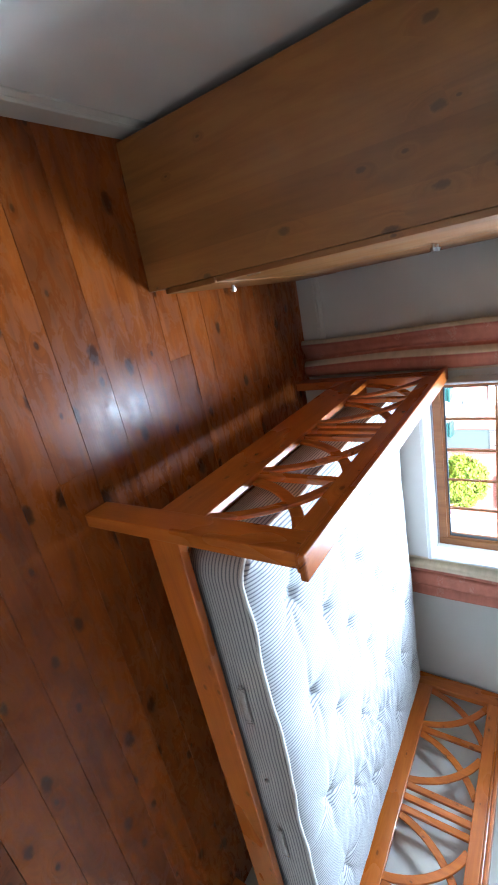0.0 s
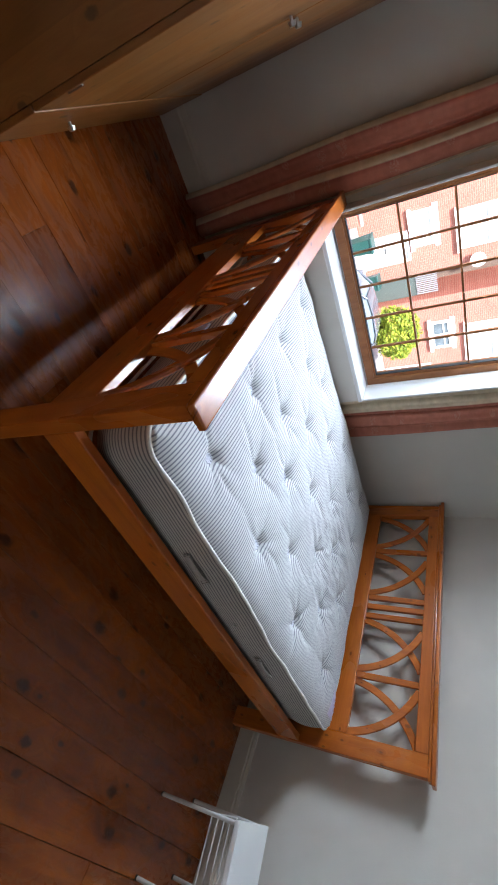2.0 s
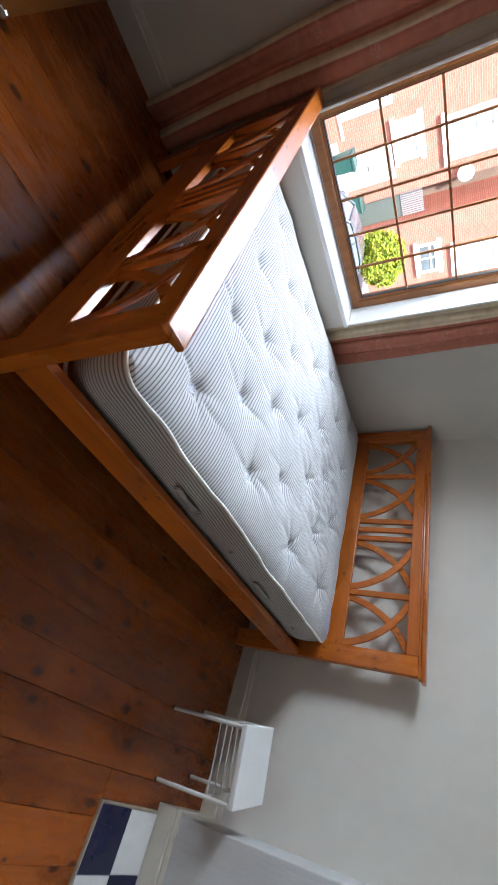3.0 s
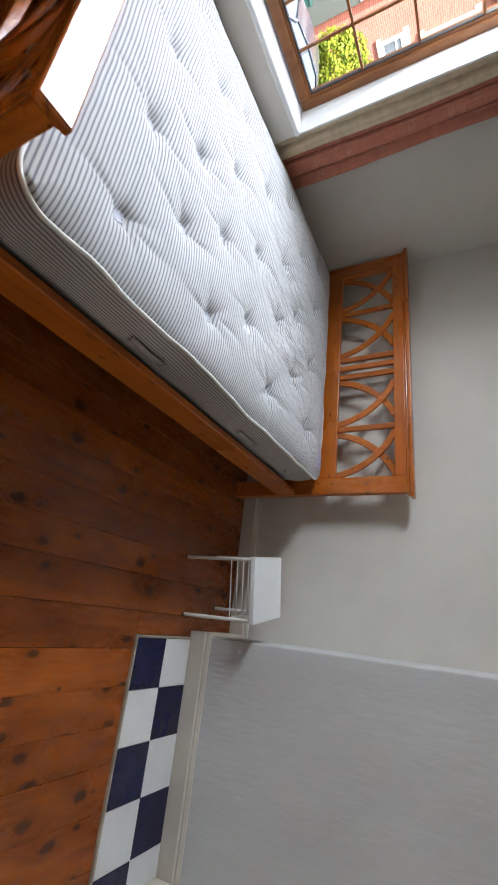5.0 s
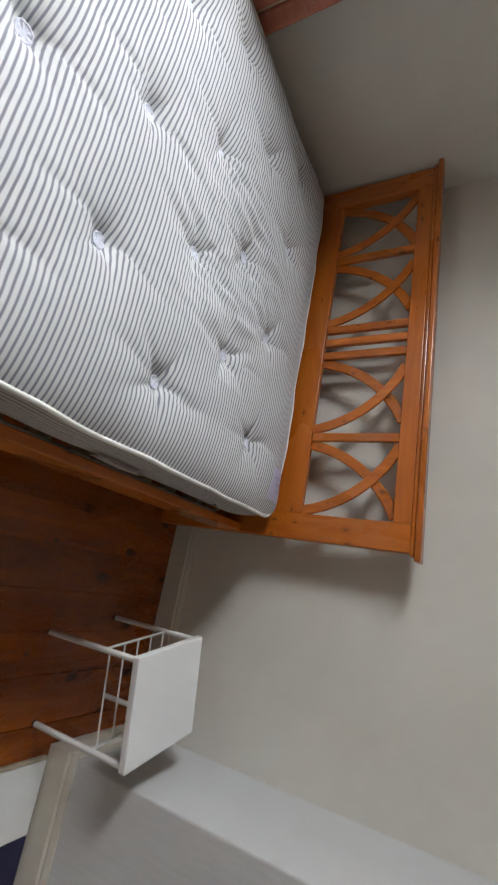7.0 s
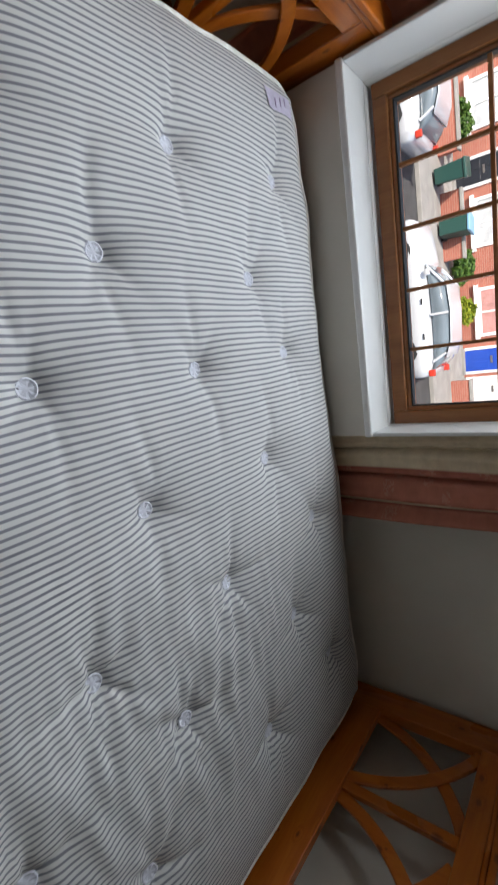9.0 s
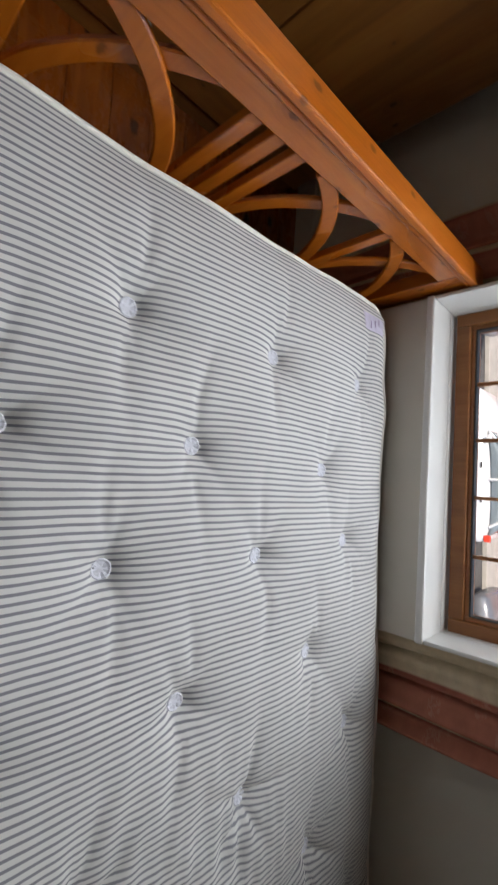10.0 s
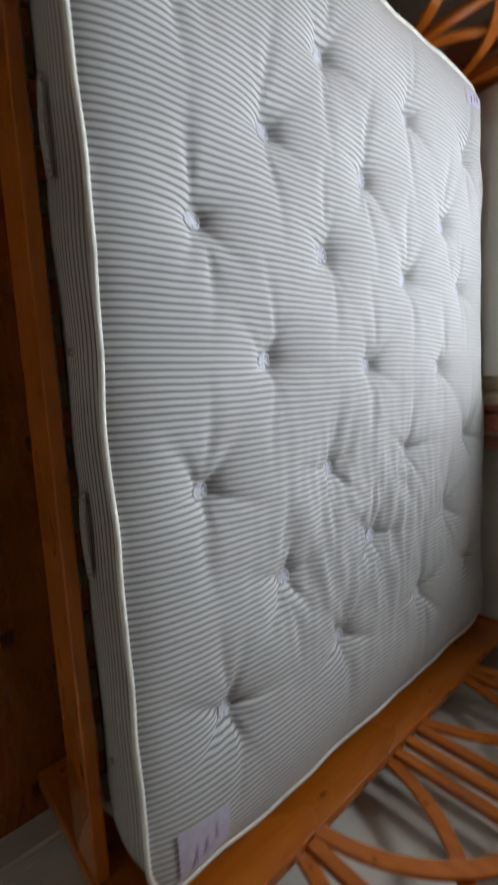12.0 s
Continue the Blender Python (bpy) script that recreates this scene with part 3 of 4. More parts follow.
# mattress
MX0, MX1, MY0, MY1 = -2.028, -0.049, 0.073, 1.588
MZ0, MZ1 = 0.332, 0.556
SHIFTS = {(0, 0): (-0.009, 0.013), (2, 0): (-0.039, 0.021), (4, 0): (-0.007, -0.004), (6, 0): (-0.02, 0.017), (1, 1): (-0.015, 0.023), (3, 1): (-0.02, -0.008), (5, 1): (-0.006, 0.014), (0, 2): (0.001, 0.024), (2, 2): (-0.033, 0.008), (4, 2): (0.007, -0.003), (6, 2): (-0.021, 0.015), (1, 3): (-0.01, -0.011), (3, 3): (-0.007, -0.014), (5, 3): (-0.016, -0.025), (0, 4): (0.002, 0.024), (2, 4): (-0.019, -0.006), (4, 4): (0.008, -0.02), (6, 4): (0.0, 0.038), (1, 5): (0.019, 0.045), (3, 5): (-0.001, 0.005), (5, 5): (0.0, 0.033), (0, 6): (0.0, 0.022), (2, 6): (-0.028, -0.03), (4, 6): (0, 0.008), (6, 6): (0, 0.008)}


def tufts():
    for row in range(7):
        for col in range(row % 2, 7, 2):
            dx, dy = SHIFTS.get((col, row), (0.0, 0.0))
            yield -1.760 + 0.2375 * col + dx, 0.25 + 0.191 * row + dy


def outline(inset, r, count=14):
    """Rounded rectangle of the mattress, counter-clockwise."""
    x0, x1, y0, y1 = MX0 + inset, MX1 - inset, MY0 + inset, MY1 - inset
    pts = []
    corners = ((x1 - r, y1 - r, 0), (x0 + r, y1 - r, 90), (x0 + r, y0 + r, 180), (x1 - r, y0 + r, 270))
    for i, (cx, cy, a0) in enumerate(corners):
        for k in range(count + 1):
            a = radians(a0 + 90 * k / count)
            pts.append((cx + r * math.cos(a), cy + r * math.sin(a)))
        nx, ny, na = corners[(i + 1) % 4]
        ex, ey = nx + r * math.cos(radians(na)), ny + r * math.sin(radians(na))
        sx, sy = pts[-1]
        steps = int(max(abs(ex - sx), abs(ey - sy)) / 0.04)
        for k in range(1, steps):
            pts.append((sx + (ex - sx) * k / steps, sy + (ey - sy) * k / steps))
    return pts


def top_height(x, y, spots):
    """Height of the tufted top: crowned, drawn down at the tufts and in soft valleys between them."""
    e = min(x - MX0, MX1 - x, y - MY0, MY1 - y)
    z = MZ1 + 0.040 * (1 - math.exp(-max(e, 0) / 0.060))
    drop = 0.0
    for tx, ty in spots:
        dx, dy = x - tx, y - ty
        if abs(dx) > 0.32 or abs(dy) > 0.30:
            continue
        d = max(0.0, math.hypot(dx, dy) - 0.017)
        drop = max(drop, 0.030 * math.exp(-d / 0.022) + 0.009 * math.exp(-(d / 0.085) ** 2))
        drop = max(drop, 0.018 * math.exp(-abs(dy + 0.018 * math.sin(dx * 13 + tx * 7)) / 0.019) * math.exp(-(dx / 0.145) ** 2))
        if d < 0.25:
            a = math.atan2(dy, dx)
            drop += (0.014 if tx > -1.0 else 0.0065) * math.exp(-d / 0.075) * max(0.0, math.cos(5 * a + tx * 9 + ty * 5)) ** 3 * min(1.0, d / 0.02)
        drop = max(drop, 0.009 * math.exp(-abs(dx + 0.012 * math.sin(dy * 22)) / 0.016) * math.exp(-(dy / 0.085) ** 2))
    z -= drop
    # creases at the pillow end
    w = math.exp(-((x + 0.62) / 0.28) ** 2) * math.exp(-((y - 0.78) / 0.33) ** 2)
    z += w * 0.013 * noise.noise(Vector((x * 8, y * 34, 3.0))) + w * 0.006 * noise.noise(Vector((x * 26 + y * 9, y * 10, 8.0))) + 0.0022 * noise.noise(Vector((x * 7, y * 7, 1.0)))
    return z


def edge_wave(x, y):
    """Slack of the mattress edge: how far the seam wanders sideways and up."""
    w = noise.noise(Vector((x * 3.4, y * 3.4, 2.0))) + 0.5 * noise.noise(Vector((x * 8.0, y * 8.0, 6.0)))
    return 0.006 * w, 0.011 * w


def build_mattress():
    mat = thing("mattress", "white mattress with grey-blue ticking stripes and button tufts, bare", "mattress", (-1.035, 0.8275, MZ0))
    spots = list(tufts())
    bm = bmesh.new()
    lay = bm.loops.layers.uv.new("cloth")
    nx, ny, r = 250, 190, 0.095
    grid, plan = [], {}
    for j in range(ny + 1):
        row = []
        for i in range(nx + 1):
            x = MX0 + (MX1 - MX0) * i / nx
            y = MY0 + (MY1 - MY0) * j / ny
            # pull the outer rows onto the rounded corners
            px, py = x, y
            cx, cy = min(max(x, MX0 + r), MX1 - r), min(max(y, MY0 + r), MY1 - r)
            ox, oy = x - cx, y - cy
            if ox and oy:
                m = max(abs(ox), abs(oy)) / math.hypot(ox, oy)
                px, py = cx + ox * m, cy + oy * m
            sx = sy = 0.0
            for tx, ty in spots:
                dx, dy = px - tx, py - ty
                d2 = dx * dx + dy * dy
                if d2 < 0.03:
                    k = 0.16 * math.exp(-d2 / 0.004)
                    sx, sy = sx - dx * k, sy - dy * k
            v = bm.verts.new((px + sx, py + sy, 0.0))
            edge = i in (0, nx) or j in (0, ny)
            v.co.z = MZ1 if edge else top_height(px + sx, py + sy, spots)
            inset = min(i, nx - i, j, ny - j)
            if inset < 14:
                side, rise = edge_wave(px, py)
                v.co.y += side * (1 - inset / 14)
                v.co.z += rise * (1 - inset / 14) ** 2
            wander = 0.010 * noise.noise(Vector((x * 1.3, y * 1.7, 5.0)))
            plan[v] = (px + wander, py)
            row.append(v)
        grid.append(row)
    for j in range(ny):
        for i in range(nx):
            f = bm.faces.new((grid[j][i], grid[j][i + 1], grid[j + 1][i + 1], grid[j + 1][i]))
            for lp in f.loops:
                lp[lay].uv = plan[lp.vert]
    part("top_panel", bm, M_TICK_TOP, mat, "striped ticking drawn down by tufts", smooth=True)

    bm = bmesh.new()
    lay = bm.loops.layers.uv.new("cloth")
    rings, levels = [], 10
    for k in range(levels + 1):
        t = k / levels
        bulge = 0.014 * math.sin(math.pi * t)
        rings.append([(bm.verts.new((px, py, MZ0 + (MZ1 - MZ0) * t)), q) for q, (px, py) in enumerate(outline(0.004 - bulge + 0.016 * (1 - t) ** 2, 0.095))])
    count = len(rings[0])
    for v, q in (e for ring in rings[1:-1] for e in ring):
        n3 = noise.noise(Vector((v.co.x * 6, v.co.y * 6, v.co.z * 9)))
        d = Vector((v.co.x + 1.035, v.co.y - 0.8275, 0)).normalized()
        v.co += d * 0.006 * n3
    for k, ring in enumerate(rings):
        for v, q in ring:
            side, rise = edge_wave(v.co.x, v.co.y)
            v.co.y += side * (k / levels) ** 2
            v.co.z += rise * (k / levels) ** 2
    for a, b in zip(rings, rings[1:]):
        for q in range(count):
            vs = (a[q][0], a[(q + 1) % count][0], b[(q + 1) % count][0], b[q][0])
            f = bm.faces.new(vs)
            for lp in f.loops:
                lp[lay].uv = (0.0, lp.vert.co.z + 0.002 * noise.noise(lp.vert.co * 4))
    bm.faces.new([v for v, _ in reversed(rings[0])])
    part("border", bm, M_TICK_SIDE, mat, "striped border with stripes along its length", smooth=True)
    for z in (MZ1 + 0.001, MZ0 + 0.006):
        pts = []
        for px, py in outline(-0.001, 0.095):
            side, rise = edge_wave(px, py) if z > 0.5 else (0.0, 0.0)
            pts.append((px, py + side, z + rise))
        part("piping", sweep(pts, 0.0058, True), M_PIPING, mat, "cream piping cord", smooth=True)
    # felt tuft washers, each a flower-like disc a little askew
    rnd = random.Random(4)
    for tx, ty in spots:
        bm = bmesh.new()
        rr, sides = 0.0182, 16
        tilt = pose(tx, ty, top_height(tx, ty, spots) + 0.0034, rnd.uniform(-9, 9), rnd.uniform(-9, 9), rnd.uniform(0, 90))
        rings = []
        for k, z in ((0.97, -0.0022), (1.0, -0.0004), (0.86, 0.0008), (0.68, -0.0012)):
            rings.append([bm.verts.new(tilt @ Vector((rr * k * (1 + 0.03 * math.cos(3 * q)) * math.cos(q * 2 * math.pi / sides), rr * k * math.sin(q * 2 * math.pi / sides), z + 0.0012 * math.sin(2.6 * q)))) for q in range(sides)])
        mid = bm.verts.new(tilt @ Vector((0, 0, -0.0028)))
        for lo, hi in zip(rings, rings[1:]):
            for q in range(sides):
                bm.faces.new((lo[q], lo[(q + 1) % sides], hi[(q + 1) % sides], hi[q]))
        for q in range(sides):
            bm.faces.new((rings[-1][q], rings[-1][(q + 1) % sides], mid))
        bm.faces.new(list(reversed(rings[0])))
        part("tuft", bm, M_TUFT, mat, "white felt tuft washer")
    # corner labels with printed lines
    for cx, cy, w, d in ((-1.955, 1.465, 0.055, 0.115), (-0.140, 0.182, 0.095, 0.115)):
        bm = bmesh.new()
        g = [[bm.verts.new((cx + w * (i / 6 - 0.5), cy + d * (j / 6 - 0.5), 0)) for i in range(7)] for j in range(7)]
        for v in bm.verts:
            v.co.z = top_height(v.co.x, v.co.y, spots) + 0.0025
        for j in range(6):
            for i in range(6):
                bm.faces.new((g[j][i], g[j][i + 1], g[j + 1][i + 1], g[j + 1][i]))
        lab = part("label", bm, M_LABEL, mat, "lilac cloth label with faint print", smooth=True)
        for k in range(3):
            px, py = cx - w * 0.10 + 0.12 * w * k, cy + d * (0.22 - 0.2 * k)
            zz = top_height(px, py, spots) + 0.003
            part("print", boxed(px - w * 0.20, px + w * 0.20, py - 0.002, py + 0.002, zz, zz + 0.0015), M_LABEL_INK, lab)
    # border handles and vents
    for hx in (-1.46, -0.76):
        bm = bmesh.new()
        rows = []
        for dz, out in ((0.013, 0.0), (0.006, 0.0022), (-0.006, 0.0022), (-0.013, 0.0)):
            rows.append([bm.verts.new((hx - 0.080 + 0.16 * k / 14, MY0 - 0.0150 - out - 0.0035 * math.sin(math.pi * k / 14), 0.460 + dz - 0.004 * math.sin(math.pi * k / 14))) for k in range(15)])
        for a, b in zip(rows, rows[1:]):
            for k in range(14):
                f = bm.faces.new((a[k], a[k + 1], b[k + 1], b[k]))
        bm.normal_update()
        h = part("handle", bm, M_HANDLE, mat, "flat grey striped cloth handle", smooth=True)
        s = h.modifiers.new("thickness", "SOLIDIFY")
        s.thickness = 0.002
        for sx in (-0.070, 0.070):
            for dx, dz in ((-0.006, -0.011), (0.0, 0.011), (0.006, -0.011)):
                part("stitching", rod(bmesh.new(), (hx + sx + dx - 0.004, MY0 - 0.0185, 0.460 - dz), (hx + sx + dx + 0.004, MY0 - 0.0185, 0.460 + dz), 0.0017, sides=5), M_STITCH, mat, "dark stitching")
    for vx in (-1.09, -0.30):
        part("vent", rod(bmesh.new(), (vx, MY0 - 0.013, 0.455), (vx, MY0 - 0.008, 0.455), 0.007), M_CHROME, mat, "small metal vent")
    part("border_label", boxed(MX0 - 0.016, MX0 - 0.008, 0.60, 0.68, 0.44, 0.50, bevel=0.002), M_LABEL, mat, "small blue and white sewn label")


# ---- wardrobe, in its own frame: x out of the front, y along it ----
def build_wardrobe():
    w = thing("wardrobe", "brown pine wardrobe with two doors over a drawer", "wardrobe", (-2.772, 0.578, 0.0), -2.8)
    W, D, H = 1.085, 0.495, 1.90
    part("side_panel", boxed(-D, 0, 0, 0.022, 0, H - 0.03, bevel=0.0012), M_WARD_Z, w, local=True)
    part("side_panel", boxed(-D, 0, W - 0.022, W, 0, H - 0.03, bevel=0.003), M_WARD_Z, w, local=True)
    part("back_panel", boxed(-D, -D + 0.008, 0.022, W - 0.022, 0.02, H - 0.03), M_WARD_Z, w, local=True)
    part("base", boxed(-D + 0.01, -0.004, 0.022, W - 0.022, 0.055, 0.075), M_WARD_Y, w, local=True)
    part("plinth", boxed(-0.022, -0.003, 0.022, W - 0.022, 0.0, 0.055, bevel=0.002), M_WARD_Y, w, local=True)
    part("divider", boxed(-D + 0.01, -0.002, 0.022, W - 0.022, 0.315, 0.337), M_WARD_Y, w, local=True)
    part("top", boxed(-D - 0.002, 0.03, -0.022, W + 0.022, H - 0.03, H, bevel=0.008), M_WARD_Y, w, local=True)
    drawer = part("drawer", boxed(0.0004, 0.021, 0.001, W - 0.001, 0.080, 0.312, bevel=0.004), M_WARD_Y, w, local=True)
    for y in (0.285,):
        bm = rod(bmesh.new(), (0.020, y, 0.185), (0.034, y, 0.185), 0.006)
        rod(bm, (0.034, y, 0.185), (0.046, y, 0.185), 0.014, 0.010)
        part("knob", bm, M_CHROME, drawer, "metal knob", local=True, smooth=False)
    half = (W - 0.006) / 2
    for k, y0 in enumerate((0.001, 0.003 + half + 0.0015)):
        y1 = y0 + half - 0.0015
        door = part("door", boxed(0.0004, 0.019, y0, y1, 0.316, H - 0.05, bevel=0.003), M_WARD_Z, w, local=True)
        ky = y1 - 0.030 if k == 0 else y0 + 0.030
        bm = rod(bmesh.new(), (0.019, ky, 0.905), (0.032, ky, 0.905), 0.005)
        rod(bm, (0.032, ky, 0.905), (0.044, ky, 0.905), 0.013, 0.009)
        part("knob", bm, M_CHROME, door, "metal knob", local=True)
        hy = y0 + 0.012 if k == 0 else y1 - 0.012
        for hz in (0.46, 1.70):
            part("hinge", rod(bmesh.new(), (0.019, hy, hz - 0.025), (0.019, hy, hz + 0.025), 0.004), M_CHROME, door, "metal hinge", local=True)


# ---- bedside table ----
def build_table():
    t = thing("bedside_table", "small white bedside table with a wire shelf", "side table", (-0.250, -0.532, 0.0), 9.3)
    x0, x1, y0, y1, h = -0.158, 0.158, -0.150, 0.150, 0.397
    part("tabletop", boxed(x0, x1, y0, y1, h - 0.024, h, bevel=0.003), M_WHITE, t, local=True)
    for x in (x0 + 0.012, x1 - 0.012):
        for y in (y0 + 0.012, y1 - 0.012):
            leg = part("leg", rod(bmesh.new(), (x, y, 0.006), (x, y, h - 0.024), 0.0085), M_METAL_WHITE, t, local=True)
            part("foot", rod(bmesh.new(), (x, y, 0.0), (x, y, 0.007), 0.0095), M_BLACK, leg, "dark rubber foot", local=True)
    zs = 0.248
    for y in (y0 + 0.012, y1 - 0.012):
        part("shelf_rail", rod(bmesh.new(), (x0 + 0.012, y, zs), (x1 - 0.012, y, zs), 0.004), M_METAL_WHITE, t, local=True)
    for i in range(5):
        x = x0 + 0.034 + i * (x1 - x0 - 0.068) / 4
        part("shelf_wire", rod(bmesh.new(), (x, y0 + 0.012, zs + 0.004), (x, y1 - 0.012, zs + 0.004), 0.003), M_METAL_WHITE, t, local=True)


# ---- outside ----
ROAD, GROUND, FACE = -3.15, -3.0, 20.0


def leaves(name, centre, size, count, mat, label, seed):
    """A shrub: a short stem and very many small leaf blades in an uneven mass."""
    shrub = thing(name, label, "shrub", (centre[0], centre[1], centre[2]))
    rnd = random.Random(seed)
    verts, faces = [], []
    for _ in range(count):
        d = Vector((rnd.gauss(0, 1), rnd.gauss(0, 1), rnd.gauss(0, 1))).normalized()
        lump = 0.78 + 0.30 * noise.noise(d * 2.3 + Vector((seed, 0, 0)))
        k = rnd.uniform(0.55, 1.0) ** 0.5 * lump
        c = Vector((d.x * size[0] * k, d.y * size[1] * k, size[2] + d.z * size[2] * k))
        u = Vector((rnd.uniform(-1, 1), rnd.uniform(-1, 1), rnd.uniform(-1, 1))).normalized()
        s = u.orthogonal().normalized()
        a = rnd.uniform(0.05, 0.10)
        i = len(verts)
        verts += [c - u * a, c + s * a * 0.5, c + u * a, c - s * a * 0.5]
        faces.append((i, i + 1, i + 2, i + 3))
    me = bpy.data.meshes.new("foliage")
    me.from_pydata([tuple(v) for v in verts], [], faces)
    me.materials.append(mat)
    ob = new("foliage", me)
    ob.parent = shrub
    tagged(ob, kind="stuff")
    part("stem", rod(bmesh.new(), (0, 0, 0), (0, 0, size[2]), 0.05, 0.03, 8), M_PASSAGE, shrub, local=True)


def house_window(house, x0, x1, z0, z1, mat, cross=True):
    y = FACE
    f = 0.09
    win = part("window", boxed(x0, x1, y - 0.02, y + 0.02, z0, z1), mat, house)
    for a, b, c, d in ((x0 - 0.02, x0 + f, z0, z1), (x1 - f, x1 + 0.02, z0, z1), (x0 + f, x1 - f, z1 - f, z1 + 0.02), (x0 + f, x1 - f, z0, z0 + f)):
        part("frame", boxed(a, b, y - 0.07, y, c, d), M_UPVC, win)
    if cross:
        part("frame", boxed((x0 + x1) / 2 - 0.03, (x0 + x1) / 2 + 0.03, y - 0.06, y - 0.02, z0 + f, z1 - f), M_UPVC, win)
        part("frame", boxed(x0 + f, x1 - f, y - 0.058, y - 0.02, z0 + (z1 - z0) * 0.62, z0 + (z1 - z0) * 0.62 + 0.06), M_UPVC, win)
    part("sill", boxed(x0 - 0.14, x1 + 0.14, y - 0.16, y, z0 - 0.14, z0), M_UPVC, win)
    part("lintel", boxed(x0 - 0.14, x1 + 0.14, y - 0.04, y, z1 + 0.02, z1 + 0.22), M_UPVC, win)


def house_door(house, x0, x1, mat, top=-0.75):
    door = part("door", boxed(x0, x1, FACE - 0.05, FACE, GROUND + 0.08, top - 0.35), mat, house)
    for a, b, c, d in ((0.12, 0.44, 0.15, 0.45), (0.56, 0.88, 0.15, 0.45), (0.12, 0.44, 0.55, 0.92), (0.56, 0.88, 0.55, 0.92)):
        w, h = x1 - x0, top - 0.35 - GROUND - 0.08
        part("panel", boxed(x0 + a * w, x0 + b * w, FACE - 0.065, FACE - 0.05, GROUND + 0.08 + c * h, GROUND + 0.08 + d * h, bevel=0.01), mat, door)
    part("letter_box", boxed((x0 + x1) / 2 - 0.14, (x0 + x1) / 2 + 0.14, FACE - 0.075, FACE - 0.05, -2.02, -1.95), M_CHROME, door)
    frame_bm = boxed(x0 - 0.10, x0, FACE - 0.09, FACE, GROUND + 0.02, top)
    box(frame_bm, x1, x1 + 0.10, FACE - 0.09, FACE, GROUND + 0.02, top)
    box(frame_bm, x0, x1, FACE - 0.09, FACE, top - 0.09, top)
    part("door_frame", frame_bm, M_UPVC, door)
    part("fanlight", boxed(x0, x1, FACE - 0.03, FACE, top - 0.35, top - 0.09), M_PANE_NET, door)
    part("step", boxed(x0 - 0.1, x1 + 0.1, FACE - 0.35, FACE, GROUND, GROUND + 0.08), M_PAVING, door)


def terraced_house(x0, x1, build, group="terrace across the street"):
    h = thing("terraced_house", "red brick terraced house with white windows across the street", "house", ((x0 + x1) / 2, FACE, GROUND), group=group)
    part("wall", boxed(x0, x1, FACE, FACE + 7.5, GROUND, 3.4), M_BRICK, h)
    roof = bmesh.new()
    vs = [roof.verts.new(p) for p in ((x0, FACE - 0.3, 3.4), (x1, FACE - 0.3, 3.4), (x1, FACE + 3.75, 5.9), (x0, FACE + 3.75, 5.9), (x0, FACE + 7.8, 3.4), (x1, FACE + 7.8, 3.4))]
    for q in ((0, 1, 2, 3), (3, 2, 5, 4), (0, 3, 4), (1, 5, 2), (0, 4, 5, 1)):
        roof.faces.new([vs[k] for k in q])
    part("roof", roof, M_SLATE, h)
    part("gutter", boxed(x0, x1, FACE - 0.38, FACE - 0.26, 3.3, 3.4), M_UPVC, h)
    build(h)
    return h


def bin_thing(x, y, lid, turn, label):
    b = thing("wheelie_bin", label, "wheelie bin", (x, y, GROUND), turn, group="bins across the street")
    bm = bmesh.new()
    box(bm, -0.28, 0.28, -0.33, 0.33, 0.07, 0.95, bevel=0.03)
    for v in bm.verts:
        k = 0.80 + 0.20 * (v.co.z / 0.95)
        v.co.x, v.co.y = v.co.x * k, v.co.y * k
    part("body", bm, M_BIN, b, local=True)
    part("lid", boxed(-0.30, 0.30, -0.37, 0.36, 0.95, 1.04, bevel=0.03), lid, b, local=True)
    for s in (-0.24, 0.24):
        part("wheel", rod(bmesh.new(), (s - 0.03, 0.27, 0.10), (s + 0.03, 0.27, 0.10), 0.10), M_BLACK, b, local=True)


